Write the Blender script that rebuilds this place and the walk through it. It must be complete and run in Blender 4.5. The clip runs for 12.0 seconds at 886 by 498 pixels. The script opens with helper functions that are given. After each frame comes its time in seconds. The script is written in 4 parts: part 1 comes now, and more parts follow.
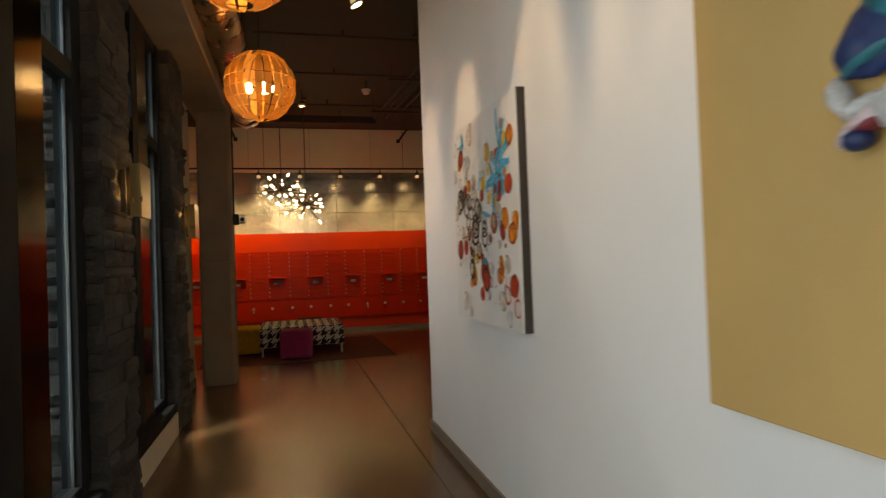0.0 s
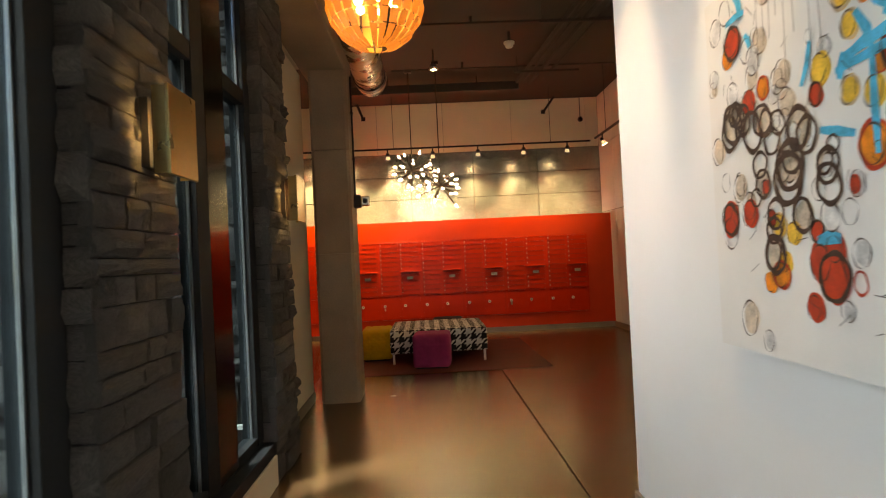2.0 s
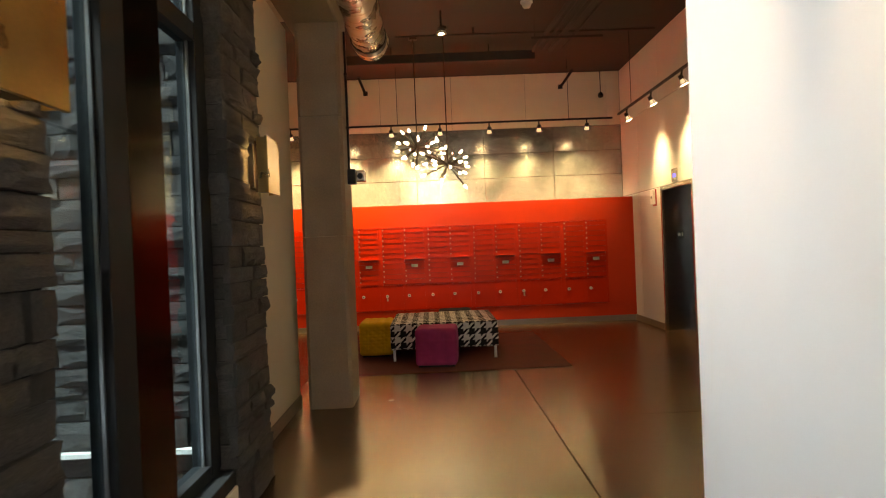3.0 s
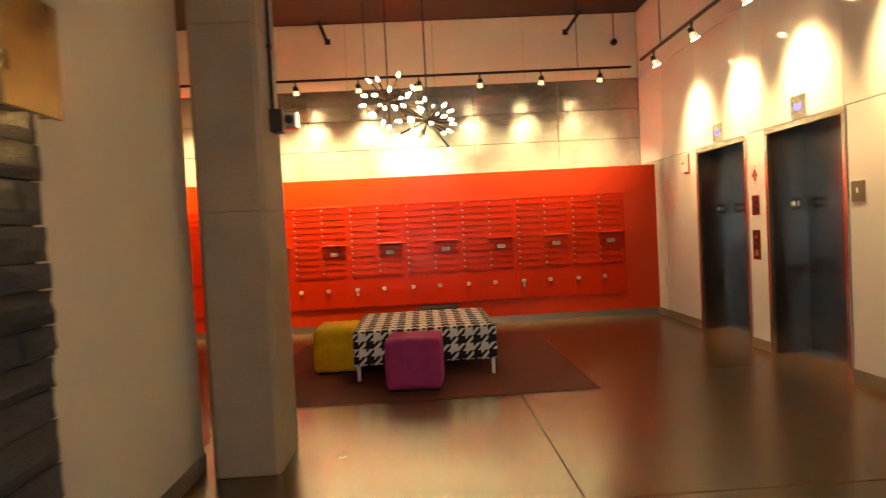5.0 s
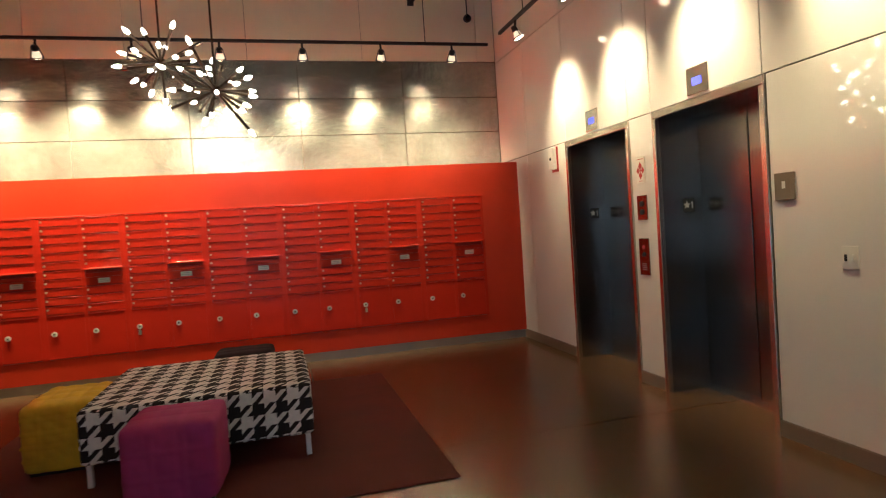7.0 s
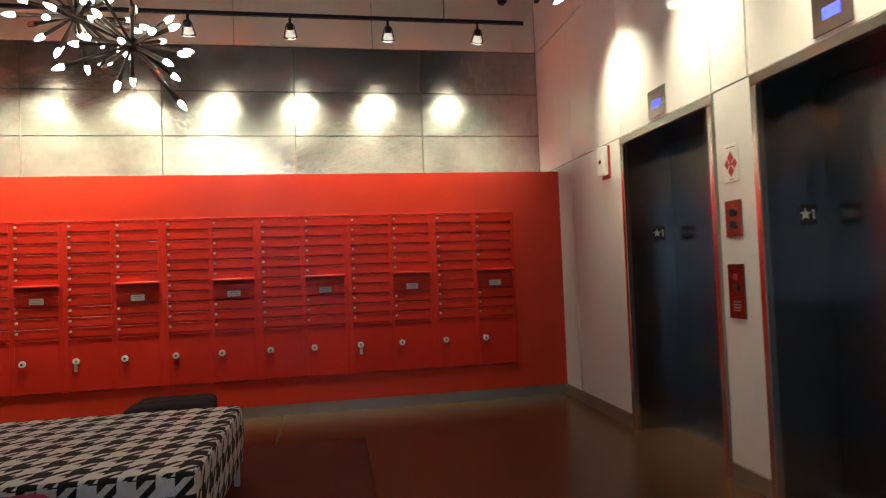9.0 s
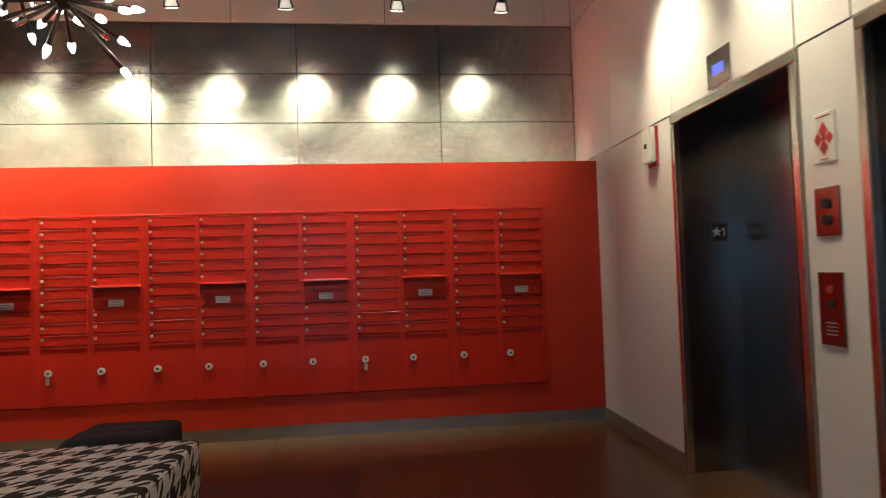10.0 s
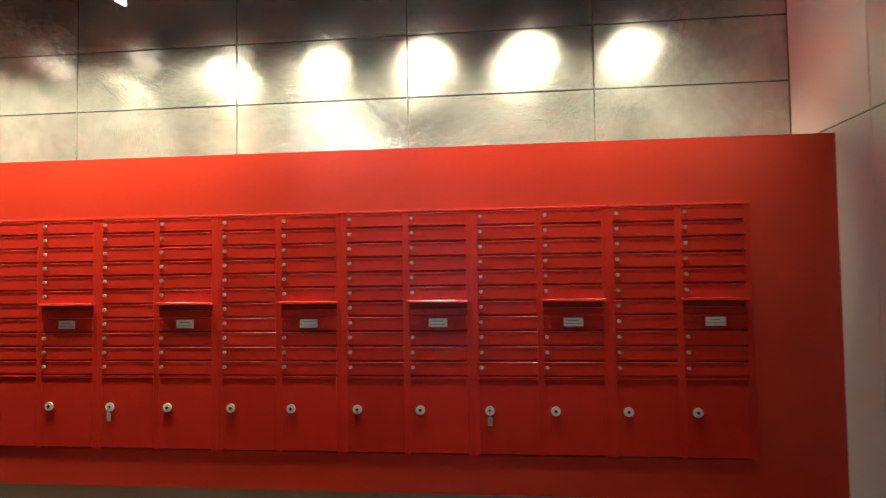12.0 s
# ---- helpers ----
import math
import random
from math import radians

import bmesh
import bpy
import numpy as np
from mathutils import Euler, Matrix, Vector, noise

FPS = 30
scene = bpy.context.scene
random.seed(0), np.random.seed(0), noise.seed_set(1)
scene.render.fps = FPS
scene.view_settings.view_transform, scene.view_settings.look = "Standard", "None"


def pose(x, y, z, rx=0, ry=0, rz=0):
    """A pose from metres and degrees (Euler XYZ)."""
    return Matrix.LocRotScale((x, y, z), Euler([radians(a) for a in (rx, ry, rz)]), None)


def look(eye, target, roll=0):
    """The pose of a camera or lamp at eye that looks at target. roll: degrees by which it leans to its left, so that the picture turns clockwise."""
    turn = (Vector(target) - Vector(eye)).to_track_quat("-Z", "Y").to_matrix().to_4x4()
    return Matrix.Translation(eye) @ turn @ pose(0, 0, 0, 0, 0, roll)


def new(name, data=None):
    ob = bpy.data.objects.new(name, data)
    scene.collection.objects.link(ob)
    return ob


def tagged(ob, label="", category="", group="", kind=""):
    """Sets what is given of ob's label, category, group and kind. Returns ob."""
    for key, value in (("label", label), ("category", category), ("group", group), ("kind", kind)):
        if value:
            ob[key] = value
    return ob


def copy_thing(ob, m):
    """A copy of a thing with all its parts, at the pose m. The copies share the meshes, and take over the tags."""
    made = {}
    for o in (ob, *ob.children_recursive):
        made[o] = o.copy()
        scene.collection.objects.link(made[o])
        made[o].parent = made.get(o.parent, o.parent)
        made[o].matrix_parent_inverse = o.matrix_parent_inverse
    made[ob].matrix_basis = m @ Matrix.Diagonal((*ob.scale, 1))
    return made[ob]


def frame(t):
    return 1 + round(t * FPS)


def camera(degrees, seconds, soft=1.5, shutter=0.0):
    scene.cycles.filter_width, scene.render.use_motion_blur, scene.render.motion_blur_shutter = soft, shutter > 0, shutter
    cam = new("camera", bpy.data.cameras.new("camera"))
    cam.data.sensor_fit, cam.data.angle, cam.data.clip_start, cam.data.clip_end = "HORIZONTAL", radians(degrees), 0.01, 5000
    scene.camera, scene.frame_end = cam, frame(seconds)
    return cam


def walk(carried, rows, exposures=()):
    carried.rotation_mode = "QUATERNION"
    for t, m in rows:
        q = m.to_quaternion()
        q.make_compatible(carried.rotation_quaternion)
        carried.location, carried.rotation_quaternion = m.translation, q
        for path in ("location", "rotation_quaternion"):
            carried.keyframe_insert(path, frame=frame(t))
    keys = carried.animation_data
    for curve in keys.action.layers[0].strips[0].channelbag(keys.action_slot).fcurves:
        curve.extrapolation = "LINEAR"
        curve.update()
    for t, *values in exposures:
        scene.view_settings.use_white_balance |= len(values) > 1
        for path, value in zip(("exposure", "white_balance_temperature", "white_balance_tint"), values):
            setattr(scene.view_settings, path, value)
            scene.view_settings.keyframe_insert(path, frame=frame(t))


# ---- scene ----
cam = camera(72.0, 12.0, 1.1, 0.4)
PATH = [
    (0, (-0.147, -0.917, 1.468), (0.343, 1.022, 1.505), -2.1),
    (0.5, (-0.205, -0.41, 1.48), (0.149, 1.558, 1.5), -1.7),
    (1, (-0.166, 0.029, 1.495), (0.028, 2.02, 1.523), -1.9),
    (1.5, (-0.16, 0.496, 1.473), (-0.046, 2.492, 1.508), -1.3),
    (2, (-0.11, 0.894, 1.448), (-0.05, 2.893, 1.477), -2.8),
    (2.5, (-0.108, 1.371, 1.451), (-0.114, 3.371, 1.447), -0.8),
    (3, (-0.073, 1.76, 1.413), (-0.041, 3.76, 1.405), -2.3),
    (3.2, (-0.04, 1.94, 1.421), (-0.056, 3.939, 1.37), -2.0),
    (4.8, (0.02, 3.486, 1.401), (0.021, 5.485, 1.335), -1.9),
    (5, (0.041, 3.679, 1.384), (0.11, 5.677, 1.319), -3.0),
    (5.5, (0.146, 4.145, 1.374), (0.335, 6.134, 1.286), -2.3),
    (6, (0.205, 4.567, 1.396), (0.572, 6.531, 1.312), -4.1),
    (6.5, (0.395, 4.977, 1.386), (0.892, 6.913, 1.313), -4.7),
    (7, (0.561, 5.363, 1.391), (1.079, 7.294, 1.327), -3.8),
    (7.2, (0.638, 5.503, 1.396), (1.181, 7.427, 1.336), -3.4),
    (8.8, (1.176, 6.571, 1.246), (1.586, 8.527, 1.322), -2.7),
    (9, (1.266, 6.717, 1.238), (1.616, 8.685, 1.307), -2.2),
    (9.5, (1.432, 7.08, 1.247), (1.726, 9.056, 1.34), -2.0),
    (10, (1.591, 7.417, 1.26), (1.804, 9.404, 1.336), -1.8),
    (10.5, (1.541, 7.755, 1.251), (1.681, 9.749, 1.327), -2.9),
    (11, (1.67, 8.093, 1.286), (1.798, 10.087, 1.373), -3.2),
    (11.5, (1.735, 8.429, 1.357), (1.627, 10.423, 1.45), -1.3),
    (12, (1.596, 8.723, 1.389), (1.383, 10.71, 1.472), -0.8),
]
EXPO = [(0.0, -0.15, 8600, 15), (0.5, 0.12, 8500, 15), (1.5, 0.74, 8200, 13), (3.0, 1.08, 7600, 10), (4.8, 1.78, 7600, 11), (5.5, 1.6, 7100, 11), (6.5, 1.22, 6000, 10), (7.2, 1.1, 5400, 9), (8.8, 0.88, 4850, 7), (12.0, 0.76, 4850, 8)]
walk(cam, [(t, look(eye, target, roll)) for t, eye, target, roll in PATH], EXPO)

# ---- world and light ----
world = bpy.data.worlds.new("sky")
scene.world = world
world.use_nodes = True
wn = world.node_tree.nodes
sky = wn.new("ShaderNodeTexSky")
sky.sky_type = "NISHITA"
sky.sun_disc = False
sky.sun_elevation = radians(64.5)
sky.sun_rotation = radians(231.0)
wn["Background"].inputs["Strength"].default_value = 0.15
world.node_tree.links.new(sky.outputs[0], wn["Background"].inputs["Color"])
sun_data = bpy.data.lights.new("sun", "SUN")
sun_data.energy, sun_data.angle, sun_data.color = 5.0, radians(6), (0.78, 0.94, 1.0)
sun = new("sun", sun_data)
sun.matrix_world = look((-3.7, -3.0, 10), (0, 0, 0))

WARM = (1.0, 0.745, 0.37)


def spot(place, target, watts, cone, blend=0.6, size=0.03, colour=WARM):
    d = bpy.data.lights.new("spot", "SPOT")
    d.energy, d.spot_size, d.spot_blend, d.shadow_soft_size, d.color = watts, radians(cone), blend, size, colour
    new("spot", d).matrix_world = look(place, target)


def bulb_lamp(place, watts, size=0.05, colour=WARM):
    d = bpy.data.lights.new("bulb_light", "POINT")
    d.energy, d.shadow_soft_size, d.color = watts, size, colour
    new("bulb_light", d).matrix_world = pose(*place)


NORTH_LAMPS = [-3.22, -2.38, -1.54, -0.70, 0.12, 0.95, 1.79, 2.60]
EAST_LAMPS = [10.97, 9.95, 8.93, 7.75, 6.6]
HALL_LAMPS = [4.0, 2.95, 1.75, 0.9, -0.4]
for x in NORTH_LAMPS:
    spot((x, 12.05, 3.24), (x, 12.70, 2.2), 330 if x < -0.5 else 180 if x < 2 else 125, 86, 1.0, 0.09)
for y in EAST_LAMPS:
    spot((2.99, y - 0.01, 3.17), (3.45, y - 0.06, 2.40), 88, 74, 1.0, 0.10)
for y in HALL_LAMPS:
    spot((0.42, y, 3.55), (1.02, y, 2.1), 135 if y > 3.5 else 165, 37, 0.9, 0.03, (1.0, 0.80, 0.56))
bulb_lamp((0.18, 10.35, 2.57), 2, 0.28)
bulb_lamp((-0.25, 10.73, 2.88), 2, 0.28)
bulb_lamp((-0.35, 4.72, 3.08), 4.5, 0.08, (1, 0.72, 0.36))
bulb_lamp((-0.35, 2.35, 3.08), 4.5, 0.08, (1, 0.72, 0.36))


def daylight_fill(place, target, w, h, watts, spread=180):
    """An added area lamp, not seen itself, that stands in for daylight."""
    d = bpy.data.lights.new("daylight_fill", "AREA")
    d.shape, d.size, d.size_y, d.energy, d.color = "RECTANGLE", w, h, watts, (0.80, 0.87, 1.0)
    d.spread = radians(spread)
    new("daylight_fill", d).matrix_world = look(place, target)


daylight_fill((-1.42, -0.9, 1.9), (2, -0.9, 1.9), 3.9, 3.0, 78)
# added fill at the closed south end; no opening is built there
daylight_fill((-0.1, -2.98, 1.3), (-0.1, 0, 1.3), 1.7, 2.3, 9)
# two fills added just inside the panes to brighten the white wall
daylight_fill((-1.26, 4.24, 1.6), (1, 4.24, 1.5), 1.3, 2.4, 9, 70)
daylight_fill((-1.26, 1.95, 1.6), (1, 1.95, 1.5), 1.6, 2.4, 3, 70)


# ---- materials ----
def material(name, colour, rough=0.5, metal=0.0, vary=0.15, scale=6.0, grain=60.0, bump=0.1, rough_vary=0.1,
             coat=0.0, per_object=0.0, stretch=(1, 1, 1), spec=0.5):
    """A principled surface with blotches and grain at real size, and a little relief."""
    m = bpy.data.materials.new(name)
    m.use_nodes = True
    n, l = m.node_tree.nodes, m.node_tree.links
    b = n["Principled BSDF"]
    tc, mp = n.new("ShaderNodeTexCoord"), n.new("ShaderNodeMapping")
    mp.inputs["Scale"].default_value = stretch
    l.new(tc.outputs["Object"], mp.inputs["Vector"])
    big, fine = n.new("ShaderNodeTexNoise"), n.new("ShaderNodeTexNoise")
    for t, s, d in ((big, scale, 5), (fine, grain, 3)):
        t.inputs["Scale"].default_value, t.inputs["Detail"].default_value = s, d
        l.new(mp.outputs[0], t.inputs["Vector"])
    mix = n.new("ShaderNodeMath")
    mix.operation = "MULTIPLY_ADD"
    l.new(big.outputs["Fac"], mix.inputs[0])
    mix.inputs[1].default_value = 0.7
    half = n.new("ShaderNodeMath")
    half.operation = "MULTIPLY"
    half.inputs[1].default_value = 0.3
    l.new(fine.outputs["Fac"], half.inputs[0])
    l.new(half.outputs[0], mix.inputs[2])
    ramp = n.new("ShaderNodeMapRange")
    ramp.inputs["From Min"].default_value, ramp.inputs["From Max"].default_value = 0.3, 0.7
    ramp.inputs["To Min"].default_value, ramp.inputs["To Max"].default_value = 1 - vary, 1 + vary
    l.new(mix.outputs[0], ramp.inputs["Value"])
    value = ramp.outputs[0]
    if per_object:
        info = n.new("ShaderNodeObjectInfo")
        r2 = n.new("ShaderNodeMapRange")
        r2.inputs["To Min"].default_value, r2.inputs["To Max"].default_value = 1 - per_object, 1 + per_object
        l.new(info.outputs["Random"], r2.inputs["Value"])
        mm = n.new("ShaderNodeMath")
        mm.operation = "MULTIPLY"
        l.new(value, mm.inputs[0])
        l.new(r2.outputs[0], mm.inputs[1])
        value = mm.outputs[0]
    hsv = n.new("ShaderNodeHueSaturation")
    hsv.inputs["Color"].default_value = (*colour, 1)
    l.new(value, hsv.inputs["Value"])
    l.new(hsv.outputs[0], b.inputs["Base Color"])
    rr = n.new("ShaderNodeMapRange")
    rr.inputs["To Min"].default_value, rr.inputs["To Max"].default_value = max(rough - rough_vary, 0.02), min(rough + rough_vary, 1)
    l.new(big.outputs["Fac"], rr.inputs["Value"])
    l.new(rr.outputs[0], b.inputs["Roughness"])
    b.inputs["Metallic"].default_value = metal
    b.inputs["Specular IOR Level"].default_value = spec
    b.inputs["Coat Weight"].default_value = coat
    b.inputs["Coat Roughness"].default_value = 0.08
    if bump:
        bp = n.new("ShaderNodeBump")
        bp.inputs["Strength"].default_value, bp.inputs["Distance"].default_value = bump, 0.01
        l.new(mix.outputs[0], bp.inputs["Height"])
        l.new(bp.outputs[0], b.inputs["Normal"])
    return m


def glowing(name, colour, strength):
    m = bpy.data.materials.new(name)
    m.use_nodes = True
    b = m.node_tree.nodes["Principled BSDF"]
    b.inputs["Base Color"].default_value = (*colour, 1)
    b.inputs["Emission Color"].default_value = (*colour, 1)
    b.inputs["Emission Strength"].default_value = strength
    return m


def glass_material():
    m = bpy.data.materials.new("window_glass")
    m.use_nodes = True
    n, l = m.node_tree.nodes, m.node_tree.links
    n.remove(n["Principled BSDF"])
    g = n.new("ShaderNodeBsdfGlass")
    g.inputs["Color"].default_value, g.inputs["Roughness"].default_value, g.inputs["IOR"].default_value = (0.80, 0.89, 0.93, 1), 0.0, 1.45
    l.new(g.outputs[0], n["Material Output"].inputs["Surface"])
    return m


def houndstooth_material():
    m = material("houndstooth_cloth", (0.8, 0.8, 0.8), 0.9, 0, 0.12, 30, 400, 0.3)
    n, l = m.node_tree.nodes, m.node_tree.links

    def op(kind, a, b=None, c=None):
        q = n.new("ShaderNodeMath")
        q.operation = kind
        for k, v in enumerate((a, b, c)):
            if v is None:
                continue
            if isinstance(v, (int, float)):
                q.inputs[k].default_value = v
            else:
                l.new(v, q.inputs[k])
        return q.outputs[0]

    geo, tc = n.new("ShaderNodeNewGeometry"), n.new("ShaderNodeTexCoord")
    sn, sp = n.new("ShaderNodeSeparateXYZ"), n.new("ShaderNodeSeparateXYZ")
    l.new(geo.outputs["True Normal"], sn.inputs[0])
    l.new(tc.outputs["Object"], sp.inputs[0])
    nx, nz = op("ABSOLUTE", sn.outputs[0]), op("ABSOLUTE", sn.outputs[2])
    is_x, is_z = op("GREATER_THAN", nx, 0.7), op("GREATER_THAN", nz, 0.7)
    # across: x, or y on the ends; up: z, or y on the top
    u = op("ADD", op("MULTIPLY", sp.outputs[0], op("SUBTRACT", 1.0, is_x)), op("MULTIPLY", sp.outputs[1], is_x))
    v = op("ADD", op("MULTIPLY", sp.outputs[2], op("SUBTRACT", 1.0, is_z)), op("MULTIPLY", sp.outputs[1], is_z))
    cell = 0.142
    i = op("MULTIPLY", op("FRACT", op("DIVIDE", op("ADD", u, 20.0), cell)), 8.0)
    j = op("MULTIPLY", op("FRACT", op("DIVIDE", op("ADD", v, 20.0), cell)), 8.0)
    over = op("LESS_THAN", op("MODULO", op("ADD", op("SUBTRACT", i, j), 16.0), 4.0), 2.0)
    warp, weft = op("LESS_THAN", i, 4.0), op("LESS_THAN", j, 4.0)
    dark = op("ADD", op("MULTIPLY", over, warp), op("MULTIPLY", op("SUBTRACT", 1.0, over), weft))
    mix = n.new("ShaderNodeMix")
    mix.data_type = "RGBA"
    l.new(dark, mix.inputs["Factor"])
    mix.inputs["A"].default_value = (0.72, 0.70, 0.66, 1)
    mix.inputs["B"].default_value = (0.012, 0.011, 0.012, 1)
    l.new(mix.outputs["Result"], n["Hue/Saturation/Value"].inputs["Color"])
    return m


def veneer_material():
    m = material("amber_veneer", (0.60, 0.36, 0.12), 0.5, 0, 0.25, 10, 120, 0.05)
    n, l = m.node_tree.nodes, m.node_tree.links
    tr, mix = n.new("ShaderNodeBsdfTranslucent"), n.new("ShaderNodeMixShader")
    tr.inputs["Color"].default_value = (0.92, 0.56, 0.18, 1)
    mix.inputs[0].default_value = 0.38
    l.new(n["Principled BSDF"].outputs[0], mix.inputs[1])
    l.new(tr.outputs[0], mix.inputs[2])
    l.new(mix.outputs[0], n["Material Output"].inputs["Surface"])
    return m


def silver_material():
    """Glass-faced silver leaf: patchy tarnish, blotchy sheen and faintly uneven leaf."""
    m = material("silver_leaf_panel", (0.53, 0.555, 0.52), 0.20, 0.85, 0.30, 2.6, 16, 0.0, 0.08, per_object=0.08)
    n, l = m.node_tree.nodes, m.node_tree.links
    tc, fine = n.new("ShaderNodeTexCoord"), n.new("ShaderNodeTexNoise")
    fine.inputs["Scale"].default_value, fine.inputs["Detail"].default_value, fine.inputs["Roughness"].default_value = 9.0, 6.0, 0.65
    bp = n.new("ShaderNodeBump")
    bp.inputs["Strength"].default_value, bp.inputs["Distance"].default_value = 0.55, 0.006
    l.new(tc.outputs["Object"], fine.inputs["Vector"])
    l.new(fine.outputs["Fac"], bp.inputs["Height"])
    l.new(bp.outputs[0], n["Principled BSDF"].inputs["Normal"])
    return m


def door_steel_material():
    """Dark stainless steel with an upright brush, which smears reflections sideways."""
    m = material("dark_brushed_steel", (0.26, 0.24, 0.22), 0.21, 1, 0.15, 3, 90, 0.02, 0.05, stretch=(1, 1, 0.04))
    n, l = m.node_tree.nodes, m.node_tree.links
    b = n["Principled BSDF"]
    tg = n.new("ShaderNodeTangent")
    tg.direction_type, tg.axis = "RADIAL", "Z"
    l.new(tg.outputs[0], b.inputs["Tangent"])
    b.inputs["Anisotropic"].default_value = 0.75
    return m


M_FLOOR = material("polished_concrete", (0.102, 0.052, 0.022), 0.27, 0, 0.12, 0.9, 5, 0.0, 0.01, per_object=0.04, spec=0.85)
M_JOINT = material("joint_filler", (0.07, 0.05, 0.035), 0.8)
M_WHITE = material("white_wall_paint", (0.80, 0.79, 0.76), 0.55, 0, 0.03, 2, 150, 0.05)
M_CREAM = material("cream_wall_board", (0.80, 0.74, 0.58), 0.5, 0, 0.05, 2, 120, 0.04)
M_BEIGE = material("beige_wall_paint", (0.60, 0.52, 0.38), 0.7, 0, 0.05, 2, 150, 0.05)
M_PANEL = material("white_lacquer_panel", (0.74, 0.72, 0.68), 0.035, 0, 0.03, 2, 80, 0.0, 0.012)
M_GROOVE = material("dark_groove", (0.16, 0.13, 0.10), 0.8)
M_SILVER = silver_material()
M_RED = material("red_lacquer", (0.50, 0.030, 0.005), 0.36, 0, 0.06, 3, 90, 0.0, 0.03, spec=0.38)
M_REDDOOR = material("red_mailbox_enamel", (0.50, 0.021, 0.005), 0.30, 0, 0.06, 8, 150, 0.0, 0.02, per_object=0.06, spec=0.2)
M_HOOD = material("red_hood_enamel", (0.66, 0.05, 0.018), 0.16, 0, 0.06, 8, 150, 0.01, 0.05)
M_STEEL = material("brushed_steel", (0.70, 0.66, 0.59), 0.24, 1, 0.1, 3, 60, 0.02, 0.05, stretch=(1, 1, 0.05))
M_DOORSTEEL = door_steel_material()
M_BASE = material("grey_metal_base", (0.34, 0.33, 0.30), 0.4, 0.6, 0.1, 5, 80, 0.03)
M_BROWNBASE = material("brown_rubber_base", (0.20, 0.15, 0.105), 0.6, 0, 0.1, 5, 80, 0.03)
M_CEILING = material("dark_painted_ceiling", (0.030, 0.024, 0.019), 0.8, 0, 0.25, 3, 60, 0.2)
M_CONCRETE = material("bare_concrete", (0.27, 0.195, 0.13), 0.75, 0, 0.22, 2.5, 70, 0.25)
M_BLACK = material("black_metal", (0.014, 0.014, 0.016), 0.45, 0, 0.2, 6, 80, 0.02, spec=0.3)
M_BEAD = material("dark_glazing_bead", (0.16, 0.17, 0.17), 0.4, 0.8, 0.1)
M_PLATE = material("bronzed_steel_plate", (0.34, 0.28, 0.25), 0.22, 1, 0.1, 6, 90, 0.02)
M_LEG = material("satin_aluminium", (0.72, 0.72, 0.70), 0.42, 0.55, 0.05, 8, 90, 0.02)
# Enamel red darkened to stand in for shade in the gaps and slots
M_GAPSHADE = material("red_with_gap_shade", (0.34, 0.016, 0.004), 0.7, 0, 0.1)
M_FRAME = material("matt_black_frame", (0.012, 0.013, 0.014), 0.6, 0, 0.2, 6, 80, 0.02, spec=0.12)
M_GLOSSBLACK = material("gloss_black_panel", (0.012, 0.010, 0.009), 0.12, 0, 0.2, 4, 60, 0.0, 0.04)
M_DARKMETAL = material("dark_bronze_cladding", (0.013, 0.010, 0.007), 0.16, 1, 0.1, 3, 60, 0.02, 0.05, stretch=(1, 1, 0.1))
M_STONE = material("grey_ledge_stone", (0.068, 0.062, 0.057), 0.85, 0, 0.55, 9, 80, 1.6, 0.08, per_object=0.28, stretch=(1, 1, 4.5))
M_MORTAR = material("dark_mortar", (0.035, 0.032, 0.03), 0.95, 0, 0.2, 20, 120, 0.4)
M_BRASS = material("aged_brass", (0.42, 0.28, 0.11), 0.3, 1, 0.15, 8, 90, 0.05)
M_CHROME = material("chrome", (0.75, 0.74, 0.72), 0.12, 1, 0.03, 10, 90, 0.0, 0.03)
M_BRONZE = material("dark_bronze_rod", (0.06, 0.04, 0.028), 0.35, 0.9, 0.1, 10, 90, 0.02)
M_BULB = glowing("lit_bulb", (1.0, 0.82, 0.56), 18)
M_WARMBULB = glowing("warm_filament_bulb", (1.0, 0.66, 0.26), 45)
M_LENS = glowing("lamp_lens", (1.0, 0.74, 0.42), 10)
# Weak emission added to the bulb sides, which give no light of their own
M_REFLECTOR = glowing("reflector_added_glow", (1.0, 0.78, 0.48), 0.4)
M_SCREEN = glowing("blue_display", (0.09, 0.10, 1.0), 0.9)
M_GLASS = glass_material()
M_VENEER = veneer_material()
M_HOUND = houndstooth_material()
M_PINK = material("magenta_felt", (0.36, 0.035, 0.15), 0.95, 0, 0.15, 12, 350, 0.3)
M_YELLOW = material("mustard_felt", (0.58, 0.36, 0.012), 0.95, 0, 0.15, 12, 350, 0.3)
M_INK = material("charcoal_felt", (0.022, 0.018, 0.026), 0.95, 0, 0.2, 12, 350, 0.3)
M_RUG = material("maroon_rug", (0.115, 0.021, 0.012), 0.97, 0, 0.2, 4, 500, 0.5)
M_CANVAS = material("white_canvas", (0.78, 0.75, 0.70), 0.75, 0, 0.06, 4, 300, 0.15)
M_CANVASEDGE = material("brown_canvas_edge", (0.055, 0.040, 0.030), 0.8, 0, 0.15, 6, 200, 0.1)
M_GOLD = material("ochre_canvas", (0.56, 0.35, 0.125), 0.6, 0, 0.08, 3, 200, 0.1)
M_DUCT = material("galvanised_duct", (0.48, 0.36, 0.25), 0.28, 1, 0.15, 5, 60, 0.1)
M_LABEL = material("white_label", (0.74, 0.72, 0.66), 0.6, 0, 0.05)
M_LETTER = material("black_letter", (0.03, 0.03, 0.03), 0.6)
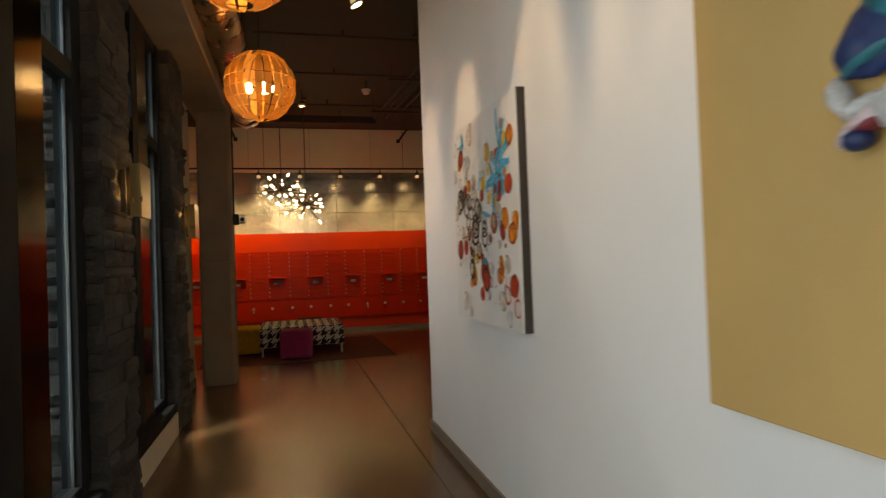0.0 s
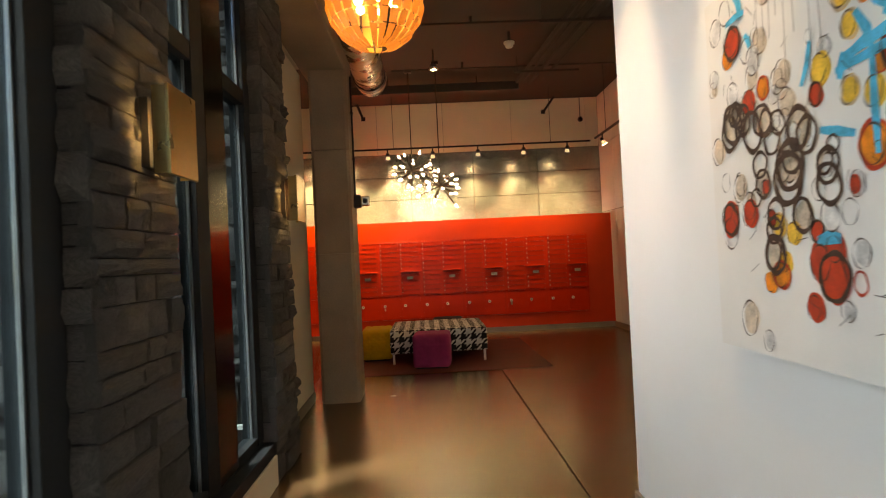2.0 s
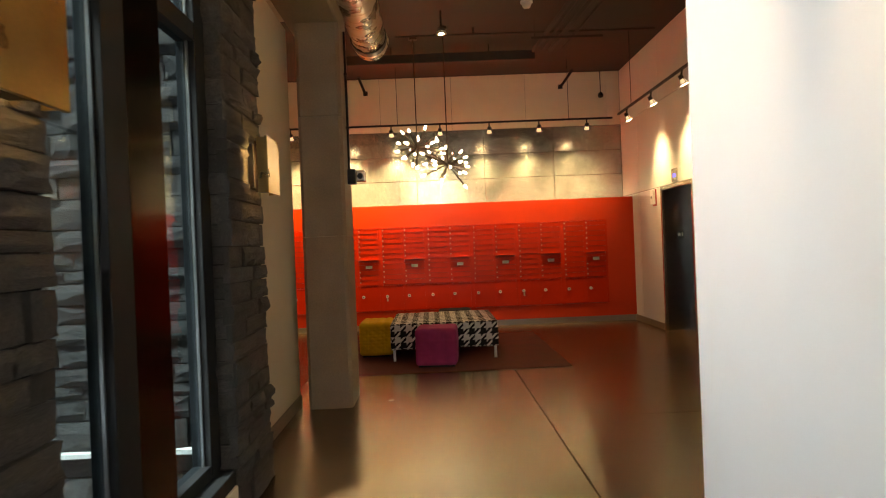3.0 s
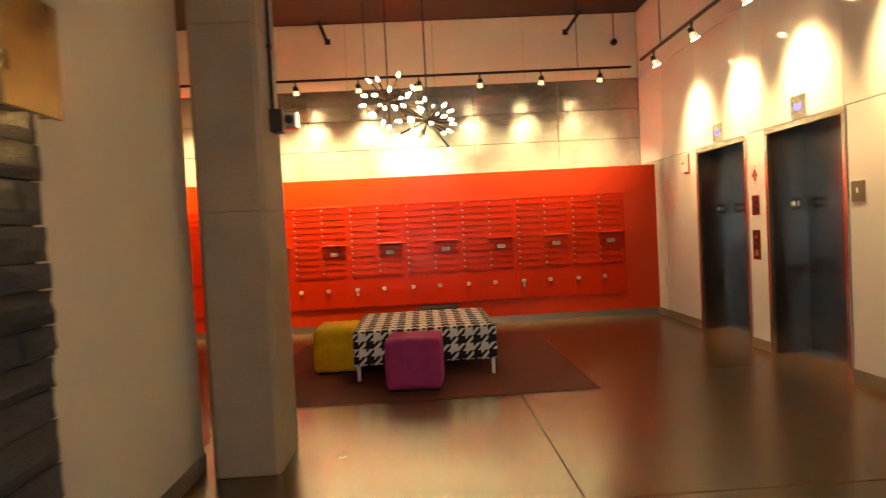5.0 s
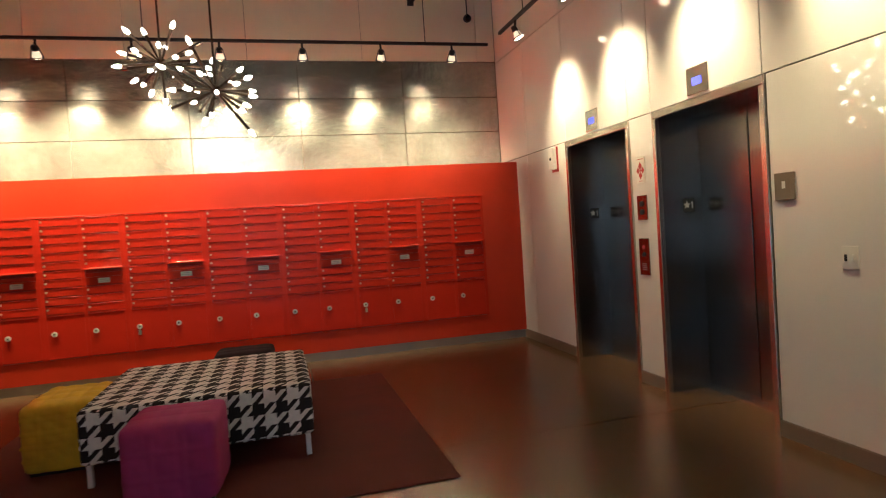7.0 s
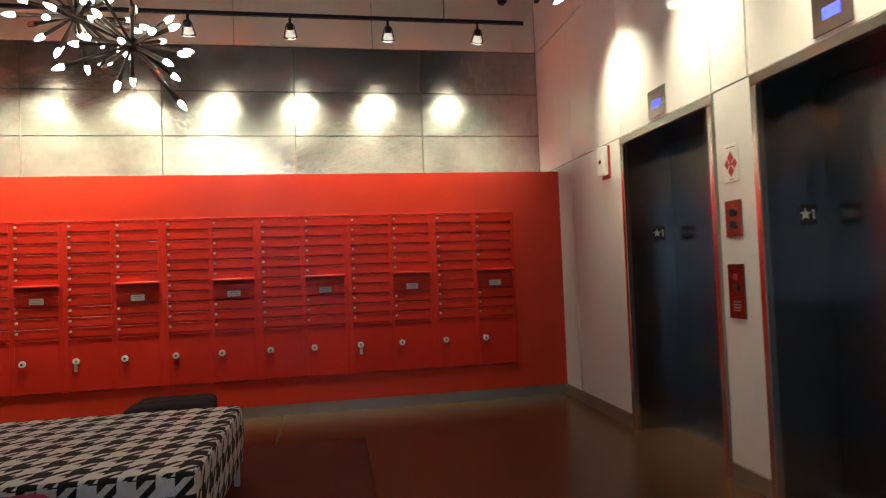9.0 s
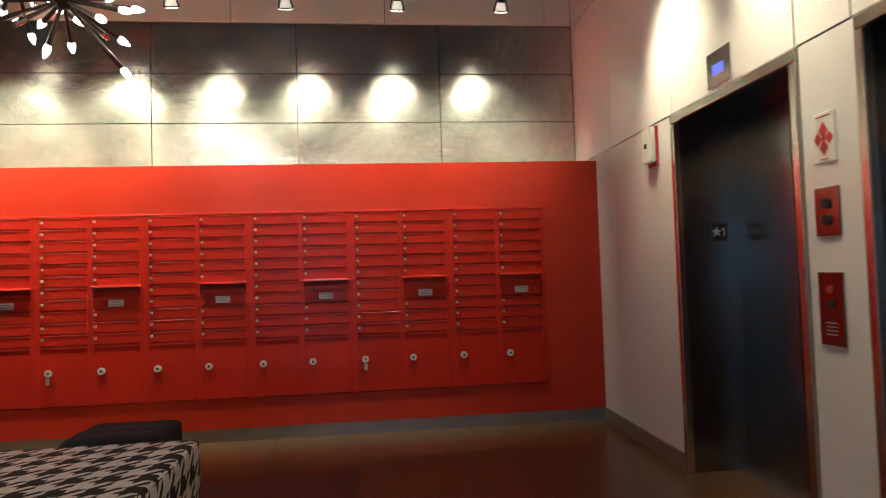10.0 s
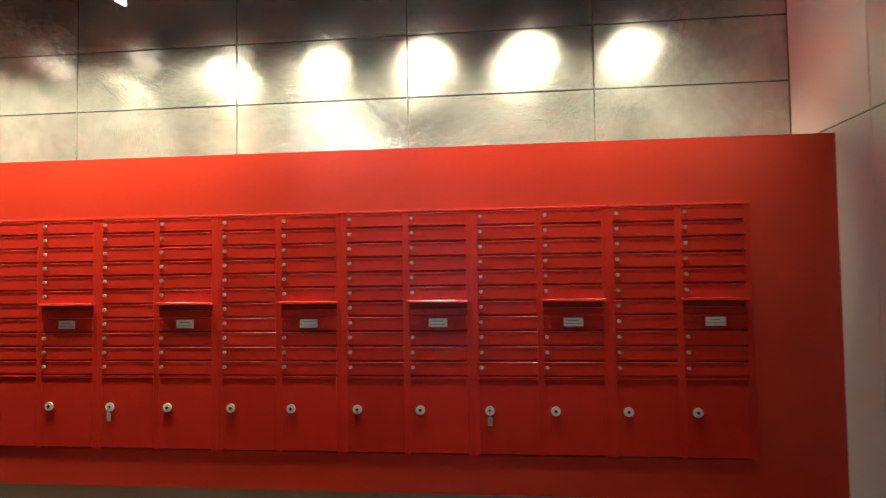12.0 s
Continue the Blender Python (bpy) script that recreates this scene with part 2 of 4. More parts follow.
M_SIGNRED = material("red_print", (0.42, 0.03, 0.03), 0.5)
M_GROUND = material("outdoor_paving", (0.30, 0.30, 0.29), 0.85, 0, 0.2, 2, 60, 0.3)
M_KEY = material("worn_brass_key", (0.62, 0.54, 0.40), 0.4, 0.6, 0.1, 30, 200, 0.0)


# ---- helpers for building ----
def box(bm, x0, x1, y0, y1, z0, z1, bevel=0.0, seg=1):
    r = bmesh.ops.create_cube(bm, size=1.0, matrix=Matrix.LocRotScale(((x0 + x1) / 2, (y0 + y1) / 2, (z0 + z1) / 2), None, (x1 - x0, y1 - y0, z1 - z0)))
    if bevel:
        es = list({e for v in r["verts"] for e in v.link_edges})
        bmesh.ops.bevel(bm, geom=es, offset=bevel, segments=seg, affect="EDGES", profile=0.6)
    return bm


def rod(bm, a, b, r, r2=None, n=10):
    a, b = Vector(a), Vector(b)
    m = Matrix.Translation((a + b) / 2) @ (b - a).to_track_quat("Z", "Y").to_matrix().to_4x4()
    bmesh.ops.create_cone(bm, cap_ends=True, segments=n, radius1=r, radius2=r if r2 is None else r2, depth=(b - a).length, matrix=m)
    return bm


def ball(bm, c, r, u=12, v=8, scale=(1, 1, 1)):
    bmesh.ops.create_uvsphere(bm, u_segments=u, v_segments=v, radius=r, matrix=Matrix.Translation(c) @ Matrix.Diagonal((*scale, 1)))
    return bm


def mesh_of(name, bm, mat, smooth=False):
    me = bpy.data.meshes.new(name)
    bm.to_mesh(me)
    bm.free()
    me.materials.append(mat)
    if smooth:
        for p in me.polygons:
            p.use_smooth = True
    return me


def part(name, bm, mat, parent, label="", smooth=False):
    ob = new(name, mesh_of(name, bm, mat, smooth))
    ob.parent = parent
    return tagged(ob, label)


def shared(name, me, parent, m=None, scale=None):
    ob = new(name, me)
    ob.parent = parent
    if m is not None:
        ob.matrix_basis = m
    return ob


def thing(name, place, label, category, group="", kind=""):
    ob = new(name)
    ob.empty_display_size = 0.1
    ob.matrix_basis = pose(*place)
    return tagged(ob, label, category, group, kind)


def structure(name, bm, mat, label, category="wall"):
    return tagged(new(name, mesh_of(name, bm, mat)), label, category, kind="structure")


B = bmesh.new

# ---- floor, ground, ceiling ----
ground = structure("ground", box(B(), -60, 60, -60, 60, -0.35, -0.12), M_GROUND, "grey outdoor paving around the building", "ground")
bm = box(B(), -4.7, 4.1, 7.22, 13.1, -0.11, -0.006)
box(bm, -1.5, 4.1, -3.2, 7.22, -0.11, -0.006)
floor = structure("floor", bm, M_JOINT, "polished brown concrete floor with saw-cut joints", "floor")
xs, ys = [-4.7, -1.5, 0.79, 4.1], [-3.2, -0.8, 1.75, 4.25, 6.65, 7.3, 9.1, 11.6, 13.1]
for xa, xb in zip(xs, xs[1:]):
    for ya, yb in zip(ys, ys[1:]):
        if xa < -2 and ya < 7:
            continue
        if yb == 7.3 and xa > -2:
            continue
        if ya == 7.3 and xa > -2:
            ya = 6.65
        part("slab", box(B(), xa + 0.005, xb - 0.005, ya + 0.005, yb - 0.005, -0.006, 0.0), M_FLOOR, floor)

structure("pavement", box(B(), -9, -1.52, -12, 7.2, -0.12, 0.06), M_GROUND, "pale grey outdoor paving beside the windows", "pavement")
bm = box(B(), -4.7, 4.1, 7.22, 13.1, 4.5, 4.65)
box(bm, -1.5, 4.1, -3.2, 7.22, 4.5, 4.65)
structure("ceiling", bm, M_CEILING, "dark brown painted high ceiling", "ceiling")

# ---- corridor walls ----
structure("wall_corridor_east", box(B(), 1.02, 1.22, -3.2, 4.29, 0, 4.5), M_WHITE, "white painted corridor wall with spot-lit art")
structure("baseboard", box(B(), 1.002, 1.02, -3.0, 4.29, 0, 0.09), M_BROWNBASE, "brown rubber baseboard under the white wall", "baseboard")
structure("baseboard", box(B(), 1.002, 1.22, 4.29, 4.308, 0, 0.09), M_BROWNBASE, "brown rubber baseboard under the white wall", "baseboard")
structure("wall_lobby_south", box(B(), 1.22, 3.45, 4.09, 4.29, 0, 4.5), M_WHITE, "white painted lobby wall")
structure("wall_back", box(B(), -1.5, 1.02, -3.2, -3.0, 0, 4.5), M_WHITE, "white painted end wall of the corridor")
structure("wall_beige", box(B(), -1.5, -1.35, 5.66, 7.40, 0, 3.46), M_BEIGE, "beige painted wall beside the concrete column")
structure("baseboard", box(B(), -1.35, -1.335, 5.70, 7.40, 0, 0.1), M_BROWNBASE, "dark brown baseboard under the beige wall", "baseboard")
structure("wall_lobby_southwest", box(B(), -4.7, -1.5, 7.22, 7.42, 0, 4.5), M_CREAM, "cream painted lobby wall")
structure("wall_lobby_west", box(B(), -4.7, -4.5, 7.42, 13.1, 0, 4.5), M_CREAM, "cream painted lobby end wall")
structure("wall_over_windows", box(B(), -1.5, -1.32, -3.2, 7.22, 3.47, 4.5), M_BEIGE, "beige wall above the tall windows")
structure("beam", box(B(), -1.318, -0.85, -3.0, 7.75, 3.46, 4.5, 0.012), M_CONCRETE, "bare concrete downstand beam along the windows", "beam")


# ---- north wall: silver leaf panels, cream boards ----
wall_north = structure("wall_north", box(B(), -4.5, 3.45, 12.884, 13.1, 0, 4.5), M_GROOVE, "lobby wall with silver leaf panels and cream boards")
zs = [2.1, 2.62, 3.06, 3.51]
gx = [-4.5, -2.81, -1.55, -0.32, 0.92, 2.19, 3.435]
for xa, xb in zip(gx, gx[1:]):
    for za, zb in zip(zs, zs[1:]):
        part("silver_panel", box(B(), xa + 0.005, xb - 0.005, 12.868, 12.886, za + 0.005, zb - 0.005), M_SILVER, wall_north)
cx = [-4.5, -3.2, -1.92, -0.94, 0.36, 1.71, 3.19, 3.435]
for xa, xb in zip(cx, cx[1:]):
    part("cream_board", box(B(), xa + 0.003, xb - 0.003, 12.862, 12.886, 3.52, 4.495, 0.003), M_CREAM, wall_north)

# ---- red mailbox wall ----
def recessed_wall(x0, x1, y0, y1, z0, z1, hx0, hx1, hz0, hz1, deep):
    """A block with a shallow rectangular recess in its front (y0) face."""
    bm = B()
    ring = lambda ax, bx, az, bz, y: [bm.verts.new(p) for p in ((ax, y, az), (bx, y, az), (bx, y, bz), (ax, y, bz))]
    back, front = ring(x0, x1, z0, z1, y1), ring(x0, x1, z0, z1, y0)
    lip, bed = ring(hx0, hx1, hz0, hz1, y0), ring(hx0, hx1, hz0, hz1, y0 + deep)
    for a, b in ((back, front), (front, lip), (lip, bed)):
        for k in range(4):
            bm.faces.new((a[k], a[(k + 1) % 4], b[(k + 1) % 4], b[k]))
    bm.faces.new(bed)
    bm.faces.new(back[::-1])
    bmesh.ops.recalc_face_normals(bm, faces=bm.faces[:])
    return bm


bm = recessed_wall(-4.5, 3.435, 12.34, 12.86, 0.10, 2.155, -4.152, 2.962, 0.329, 1.776, 0.06)
structure("wall_red", bm, M_RED, "bright red lacquered mailbox wall with a ledge on top")
structure("baseboard", box(B(), -4.5, 3.43, 12.352, 12.86, 0, 0.098), M_BASE, "grey metal base under the red mailbox wall", "baseboard")

# ---- east wall: white lacquer panels round two lifts ----
bm = B()
for a in ((4.0, 8.40, 0, 4.5), (8.40, 9.54, 2.19, 4.5), (9.54, 9.87, 0, 4.5), (9.87, 11.02, 2.19, 4.5), (11.02, 13.1, 0, 4.5)):
    box(bm, 3.449, 3.86, a[0], a[1], a[2], a[3])
box(bm, 3.86, 4.1, 4.0, 13.1, 0, 4.5)
wall_east = structure("wall_east", bm, M_GROOVE, "lift lobby wall of glossy white lacquer panels")
gy = [4.29, 5.4, 6.55, 7.35, 8.42, 9.56, 9.88, 11.01, 12.0, 12.866]
for ya, yb in zip(gy, gy[1:]):
    for za, zb in ((2.195, 3.49), (3.49, 4.495)):
        part("white_panel", box(B(), 3.435, 3.451, ya + 0.004, yb - 0.004, za + 0.004, zb - 0.004, 0.002), M_PANEL, wall_east)
for ya, yb in ((4.29, 5.4), (5.4, 6.55), (6.55, 8.395), (9.545, 9.865), (11.025, 12.0), (12.0, 12.86)):
    part("white_panel", box(B(), 3.435, 3.451, ya + 0.004, yb - 0.004, 0.1, 2.191, 0.002), M_PANEL, wall_east)
    structure("baseboard", box(B(), 3.424, 3.448, ya, yb, 0, 0.098), M_BROWNBASE, "brown baseboard under the white lift wall", "baseboard")


def star(bm, y, z, r, x):
    vs = []
    for k in range(10):
        a = math.pi / 2 + k * math.pi / 5
        q = r if k % 2 == 0 else r * 0.42
        vs.append(bm.verts.new((x, y - q * math.cos(a), z + q * math.sin(a))))
    bm.faces.new(vs)
    g = bmesh.ops.extrude_face_region(bm, geom=bm.faces[:])
    bmesh.ops.translate(bm, vec=(-0.002, 0, 0), verts=[v for v in g["geom"] if isinstance(v, bmesh.types.BMVert)])
    return bm


def lift(y0, y1):
    """Outer frame from y0 to y1; a steel-lined reveal with the closed leaves at its back."""
    t = thing("elevator", (3.435, (y0 + y1) / 2, 0), "closed dark brushed steel elevator door deep in a steel frame", "elevator", "elevators")
    h = (y1 - y0) / 2
    w, deep = h - 0.045, 0.375
    part("frame_head", box(B(), -0.012, 0.03, -h, h, 2.135, 2.19, 0.004), M_STEEL, t, "polished steel head")
    for s in (-1, 1):
        part("frame_jamb", box(B(), -0.012, 0.03, min(s * h, s * w), max(s * h, s * w), 0, 2.135, 0.004), M_STEEL, t, "polished steel jamb")
        a, b = sorted((s * w, s * (w + 0.02)))
        r = part("reveal", box(B(), 0.03, deep + 0.02, a, b, 0, 2.155), M_DOORSTEEL, t, "dark brushed steel reveal")
        if s > 0:
            part("floor_plate", box(B(), 0.205, 0.305, w - 0.003, w, 1.40, 1.505), M_LETTER, r, "black floor number plate")
            bm = star(B(), 0, 0, 0.034, 0)
            bmesh.ops.transform(bm, matrix=Matrix.Translation((0.237, w - 0.003, 1.455)) @ pose(0, 0, 0, 0, 0, 90), verts=bm.verts)
            part("star_mark", bm, M_LABEL, r, "raised white star")
            bm = box(B(), 0.281, 0.289, w - 0.006, w - 0.003, 1.428, 1.48)
            box(bm, 0.272, 0.281, w - 0.006, w - 0.003, 1.468, 1.475)
            part("number_mark", bm, M_LABEL, r, "raised white 1")
    part("reveal_head", box(B(), 0.03, deep + 0.02, -w, w, 2.135, 2.155), M_DOORSTEEL, t)
    for s in (-1, 1):
        a, b = sorted((s * 0.005, s * w))
        part("door_leaf", box(B(), deep, deep + 0.03, a, b, 0.008, 2.134, 0.003), M_DOORSTEEL, t)
    part("sill", box(B(), deep - 0.07, deep + 0.03, -w, w, 0.0005, 0.008), M_STEEL, t, "worn steel sill")
    return t


lift(9.87, 11.02)
lift(8.40, 9.54)


def plate(name, y0, y1, z0, z1, mat, label, category, depth=0.012):
    t = thing(name, (3.435, (y0 + y1) / 2, (z0 + z1) / 2), label, category)
    part("plate", box(B(), -depth, 0, -(y1 - y0) / 2, (y1 - y0) / 2, -(z1 - z0) / 2, (z1 - z0) / 2, 0.003), mat, t)
    return t


for y in (10.46, 8.99):
    t = plate("floor_indicator", y - 0.11, y + 0.11, 2.215, 2.405, M_STEEL, "steel floor indicator with a small lit blue display", "indicator")
    part("display", box(B(), -0.014, -0.012, -0.048, 0.048, -0.034, 0.018), M_SCREEN, t, "glowing blue display")
t = plate("call_button_plate", 9.66, 9.80, 1.36, 1.56, M_PLATE, "steel lift call plate with two round buttons", "call plate", 0.008)
for z in (0.032, -0.035):
    part("button", rod(B(), (-0.018, 0, z), (-0.008, 0, z), 0.022, n=16), M_BLACK, t, "black call button")
t = plate("key_switch_plate", 9.665, 9.805, 0.91, 1.21, M_PLATE, "tall steel lift key switch plate", "switch plate", 0.008)
part("button", rod(B(), (-0.014, 0, 0.08), (-0.008, 0, 0.08), 0.016, n=14), M_SIGNRED, t, "red lamp")
part("keyhole", rod(B(), (-0.016, 0, 0.02), (-0.008, 0, 0.02), 0.018, n=14), M_BLACK, t, "black key switch")
bm = B()
for k in range(4):
    box(bm, -0.0095, -0.008, -0.03, 0.03, -0.06 - 0.016 * k, -0.054 - 0.016 * k)
part("engraving", bm, M_BASE, t, "engraved lines of text")
t = plate("fire_sign", 9.665, 9.79, 1.66, 1.87, M_LABEL, "white sign with a red emblem warning about lifts in a fire", "sign", 0.006)
bm = B()
for dy, dz, r in ((0, 0.030, 0.026), (-0.032, -0.004, 0.021), (0.032, -0.004, 0.021), (0, -0.042, 0.024), (0, -0.006, 0.012)):
    bmesh.ops.create_cone(bm, cap_ends=True, segments=4, radius1=r, radius2=r, depth=0.002, matrix=Matrix.Translation((-0.0075, dy, dz)) @ pose(0, 0, 0, 0, 90, 0) @ Matrix.Diagonal((1.4, 1, 1, 1)))
part("emblem", bm, M_SIGNRED, t, "red flame emblem")
bm = B()
part("lettering", box(bm, -0.0075, -0.006, -0.04, 0.04, 0.085, 0.09), M_SIGNRED, t)
part("lettering", box(B(), -0.0075, -0.006, -0.02, 0.02, -0.092, -0.087), M_SIGNRED, t)
t = plate("fire_alarm", 11.2, 11.33, 1.915, 2.175, M_SIGNRED, "red fire alarm sounder box beside the lift", "fire alarm", 0.018)
part("cover", box(B(), -0.06, -0.018, -0.060, 0.060, -0.105, 0.125, 0.006), M_LABEL, t, "off-white cover")
part("strobe", box(B(), -0.066, -0.06, -0.015, 0.015, -0.01, 0.02), M_BLACK, t, "small dark lens")
t = plate("room_sign", 8.21, 8.355, 1.43, 1.59, M_BROWNBASE, "dark brown framed room sign on the white wall", "sign")
part("insert", box(B(), -0.014, -0.012, -0.05, 0.05, -0.055, 0.055), M_BROWNBASE, t, "dark bronze insert")
part("pictogram", box(B(), -0.016, -0.014, -0.012, 0.012, -0.012, 0.03), M_LABEL, t, "pale pictogram")
t = plate("light_switch", 7.83, 7.93, 1.04, 1.165, M_LABEL, "white double light switch on the white wall", "switch", 0.008)
for dy in (-0.022, 0.022):
    part("toggle", box(B(), -0.016, -0.008, dy - 0.008, dy + 0.008, -0.018, 0.018, 0.003), M_BLACK if dy > 0 else M_LABEL, t)

# ---- column with conduit and camera ----
bm = B()
for za, zb in ((0, 1.545), (1.548, 2.62), (2.623, 3.46)):
    r = B()
    box(r, -1.24, -0.845, 7.23, 7.74, za, zb)
    bmesh.ops.bevel(r, geom=[e for e in r.edges if abs(e.verts[0].co.z - e.verts[1].co.z) > 0.5], offset=0.03, segments=1, affect="EDGES")
    bmesh.ops.bevel(r, geom=[e for e in r.edges if abs(e.verts[0].co.z - e.verts[1].co.z) < 0.01], offset=0.003, segments=1, affect="EDGES")
    tmp = bpy.data.meshes.new("lift_of_concrete")
    r.to_mesh(tmp)
    r.free()
    bm.from_mesh(tmp)
structure("column", bm, M_CONCRETE, "bare board-marked concrete column", "column")
t = thing("security_camera", (-0.845, 7.5, 2.1), "small grey box camera on a black conduit fixed to the column", "camera")
part("conduit", rod(B(), (0.014, 0, 0.06), (0.014, 0, 1.36), 0.011), M_BLACK, t, "black conduit")
for z in (0.45, 0.95):
    part("clip", box(B(), 0, 0.03, -0.02, 0.02, z, z + 0.02), M_BLACK, t)
part("backbox", box(B(), 0, 0.075, -0.05, 0.05, -0.07, 0.07, 0.005), M_BLACK, t, "black junction box")
part("head", box(B(), 0.075, 0.165, -0.045, 0.045, -0.05, 0.055, 0.012, 2), M_STEEL, t, "grey camera head")
part("lens", rod(B(), (0.12, -0.046, 0.0), (0.12, -0.06, 0.0), 0.026, n=14), M_BLACK, t)

# ---- windows on the street side ----
def window(name, y0, y1, stiles, label, z0=0.30):
    """Black frame at the window plane with a transom; stiles: (y0, y1, gloss)."""
    t = thing(name, (-1.29, y0, 0), label, "window", kind="structure")
    L = y1 - y0
    part("sill", box(B(), -0.08, 0.13, 0, L, 0.2, z0 - 0.02, 0.004), M_FRAME, t)
    part("bottom_rail", box(B(), -0.05, 0.05, 0, L, z0 - 0.02, z0 + 0.05, 0.003), M_FRAME, t)
    part("top_rail", box(B(), -0.05, 0.05, 0, L, 3.38, 3.46, 0.003), M_FRAME, t)
    part("transom", box(B(), -0.05, 0.05, 0.0, L, 2.5, 2.6, 0.003), M_FRAME, t)
    edges = [0.0]
    for a, b, gloss in stiles:
        part("mullion", box(B(), -0.052, 0.055, a - y0, b - y0, z0, 3.46, 0.003), M_DARKMETAL if gloss else M_FRAME, t)
        edges += [a - y0, b - y0]
    edges.append(L)
    for a, b in zip(edges[::2], edges[1::2]):
        if b - a > 0.05:
            for za, zb in ((z0 + 0.05, 2.5), (2.6, 3.38)):
                p = part("pane", box(B(), -0.006, 0.006, a + 0.002, b - 0.002, za, zb), M_GLASS, t, "clear window glass")
                p.visible_shadow = False
                bm = B()
                for q in (a, b - 0.012):
                    box(bm, 0.007, 0.02, q + 0.001, q + 0.011, za, zb)
                part("glazing_bead", bm, M_BEAD, t, "thin dark steel glazing bead")
    return t


window("window_1", -3.0, 2.83, [(-3.0, -2.9, 0), (-1.5, -1.4, 0), (-0.1, 0.0, 0), (1.2, 1.97, 0), (1.97, 2.27, 1), (2.68, 2.83, 0)], "tall black-framed window beside the stone pilaster")
window("window_2", 3.5, 4.99, [(3.5, 3.55, 0), (3.97, 4.14, 0), (4.14, 4.45, 1), (4.86, 4.99, 0)], "tall black-framed window between two stone pilasters")
structure("kerb", box(B(), -1.36, -1.15, 3.5, 4.99, 0, 0.198, 0.004), M_BEIGE, "pale painted kerb under the window", "kerb")
structure("kerb", box(B(), -1.36, -1.15, -3.0, 2.83, 0, 0.198, 0.004), M_FRAME, "black kerb under the window", "kerb")

# ---- ochre art panel and painting ----
def painting():
    t = thing("painting", (1.02, 2.515, 1.705), "large white canvas with orange and brown rings and blue strokes", "painting")
    W, H = 1.19, 1.235
    part("canvas", box(B(), -0.052, -0.046, -W / 2, W / 2, -H / 2, H / 2), M_CANVAS, t)
    part("stretcher", box(B(), -0.046, 0.0, -W / 2, W / 2, -H / 2, H / 2, 0.002), M_CANVASEDGE, t, "dark brown painted canvas edge")
    PALE = [(0.33, 0.92, 0.052), (0.07, 0.9, 0.046), (0.3, 0.8, 0.042), (0.26, 0.76, 0.045), (0.39, 0.69, 0.042), (0.35, 0.65, 0.03), (0.4, 0.62, 0.046), (0.55, 0.7, 0.03), (0.25, 0.72, 0.04), (0.15, 0.7, 0.045), (0.44, 0.35, 0.047), (0.54, 0.34, 0.043), (0.21, 0.39, 0.046), (0.63, 0.4, 0.033), (0.84, 0.28, 0.053), (0.63, 0.26, 0.037), (0.77, 0.12, 0.056), (0.86, 0.05, 0.045), (0.18, 0.09, 0.059), (0.1, 0.32, 0.054), (0.75, 0.37, 0.027), (0.27, 0.04, 0.036), (0.05, 0.56, 0.047), (0.58, 0.14, 0.03), (0.75, 0.52, 0.043), (0.05, 0.77, 0.034), (0.16, 0.44, 0.045), (0.42, 0.54, 0.037), (0.4, 0.47, 0.053), (0.54, 0.45, 0.034)]
    DARK = [(0.14, 0.62, 0.068), (0.12, 0.6, 0.06), (0.24, 0.58, 0.064), (0.29, 0.6, 0.05), (0.33, 0.54, 0.041), (0.27, 0.49, 0.042), (0.28, 0.44, 0.045), (0.4, 0.47, 0.073), (0.39, 0.44, 0.073), (0.44, 0.55, 0.062), (0.41, 0.49, 0.052), (0.54, 0.45, 0.049), (0.53, 0.46, 0.037), (0.54, 0.41, 0.055), (0.33, 0.36, 0.048), (0.32, 0.26, 0.058), (0.32, 0.32, 0.041), (0.44, 0.35, 0.049), (0.2, 0.62, 0.049), (0.36, 0.58, 0.038)]
    ORANGE = [(0.68, 0.47, 0.053), (0.83, 0.48, 0.053), (0.92, 0.82, 0.048), (0.82, 0.89, 0.029), (0.92, 0.41, 0.053), (0.96, 0.46, 0.045), (0.74, 0.23, 0.041), (0.76, 0.29, 0.032), (0.77, 0.26, 0.032), (0.29, 0.19, 0.031), (0.34, 0.21, 0.041), (0.13, 0.81, 0.036), (0.3, 0.68, 0.033), (0.68, 0.77, 0.027), (0.74, 0.77, 0.027), (0.84, 0.68, 0.025), (0.71, 0.62, 0.024), (0.78, 0.45, 0.028)]
    YELLOW = [(0.61, 0.8, 0.047), (0.82, 0.82, 0.043), (0.63, 0.72, 0.035), (0.53, 0.66, 0.042), (0.62, 0.59, 0.035), (0.69, 0.57, 0.036), (0.34, 0.33, 0.036), (0.4, 0.31, 0.032), (0.83, 0.62, 0.031), (0.36, 0.24, 0.03), (0.78, 0.65, 0.021), (0.85, 0.83, 0.026)]
    RED = [(0.51, 0.61, 0.03), (0.89, 0.62, 0.047), (0.76, 0.64, 0.056), (0.76, 0.59, 0.039), (0.16, 0.84, 0.05), (0.23, 0.66, 0.037), (0.1, 0.36, 0.055), (0.21, 0.37, 0.044), (0.29, 0.43, 0.022), (0.5, 0.24, 0.053), (0.54, 0.21, 0.064), (0.47, 0.14, 0.036), (0.49, 0.31, 0.028), (0.92, 0.19, 0.056), (0.8, 0.42, 0.038), (0.62, 0.4, 0.021), (0.31, 0.35, 0.025), (0.83, 0.36, 0.012), (0.76, 0.77, 0.027), (0.55, 0.27, 0.037)]
    REDRING = [(0.97, 0.1, 0.051), (0.85, 0.15, 0.051), (0.63, 0.2, 0.033), (0.82, 0.21, 0.026)]
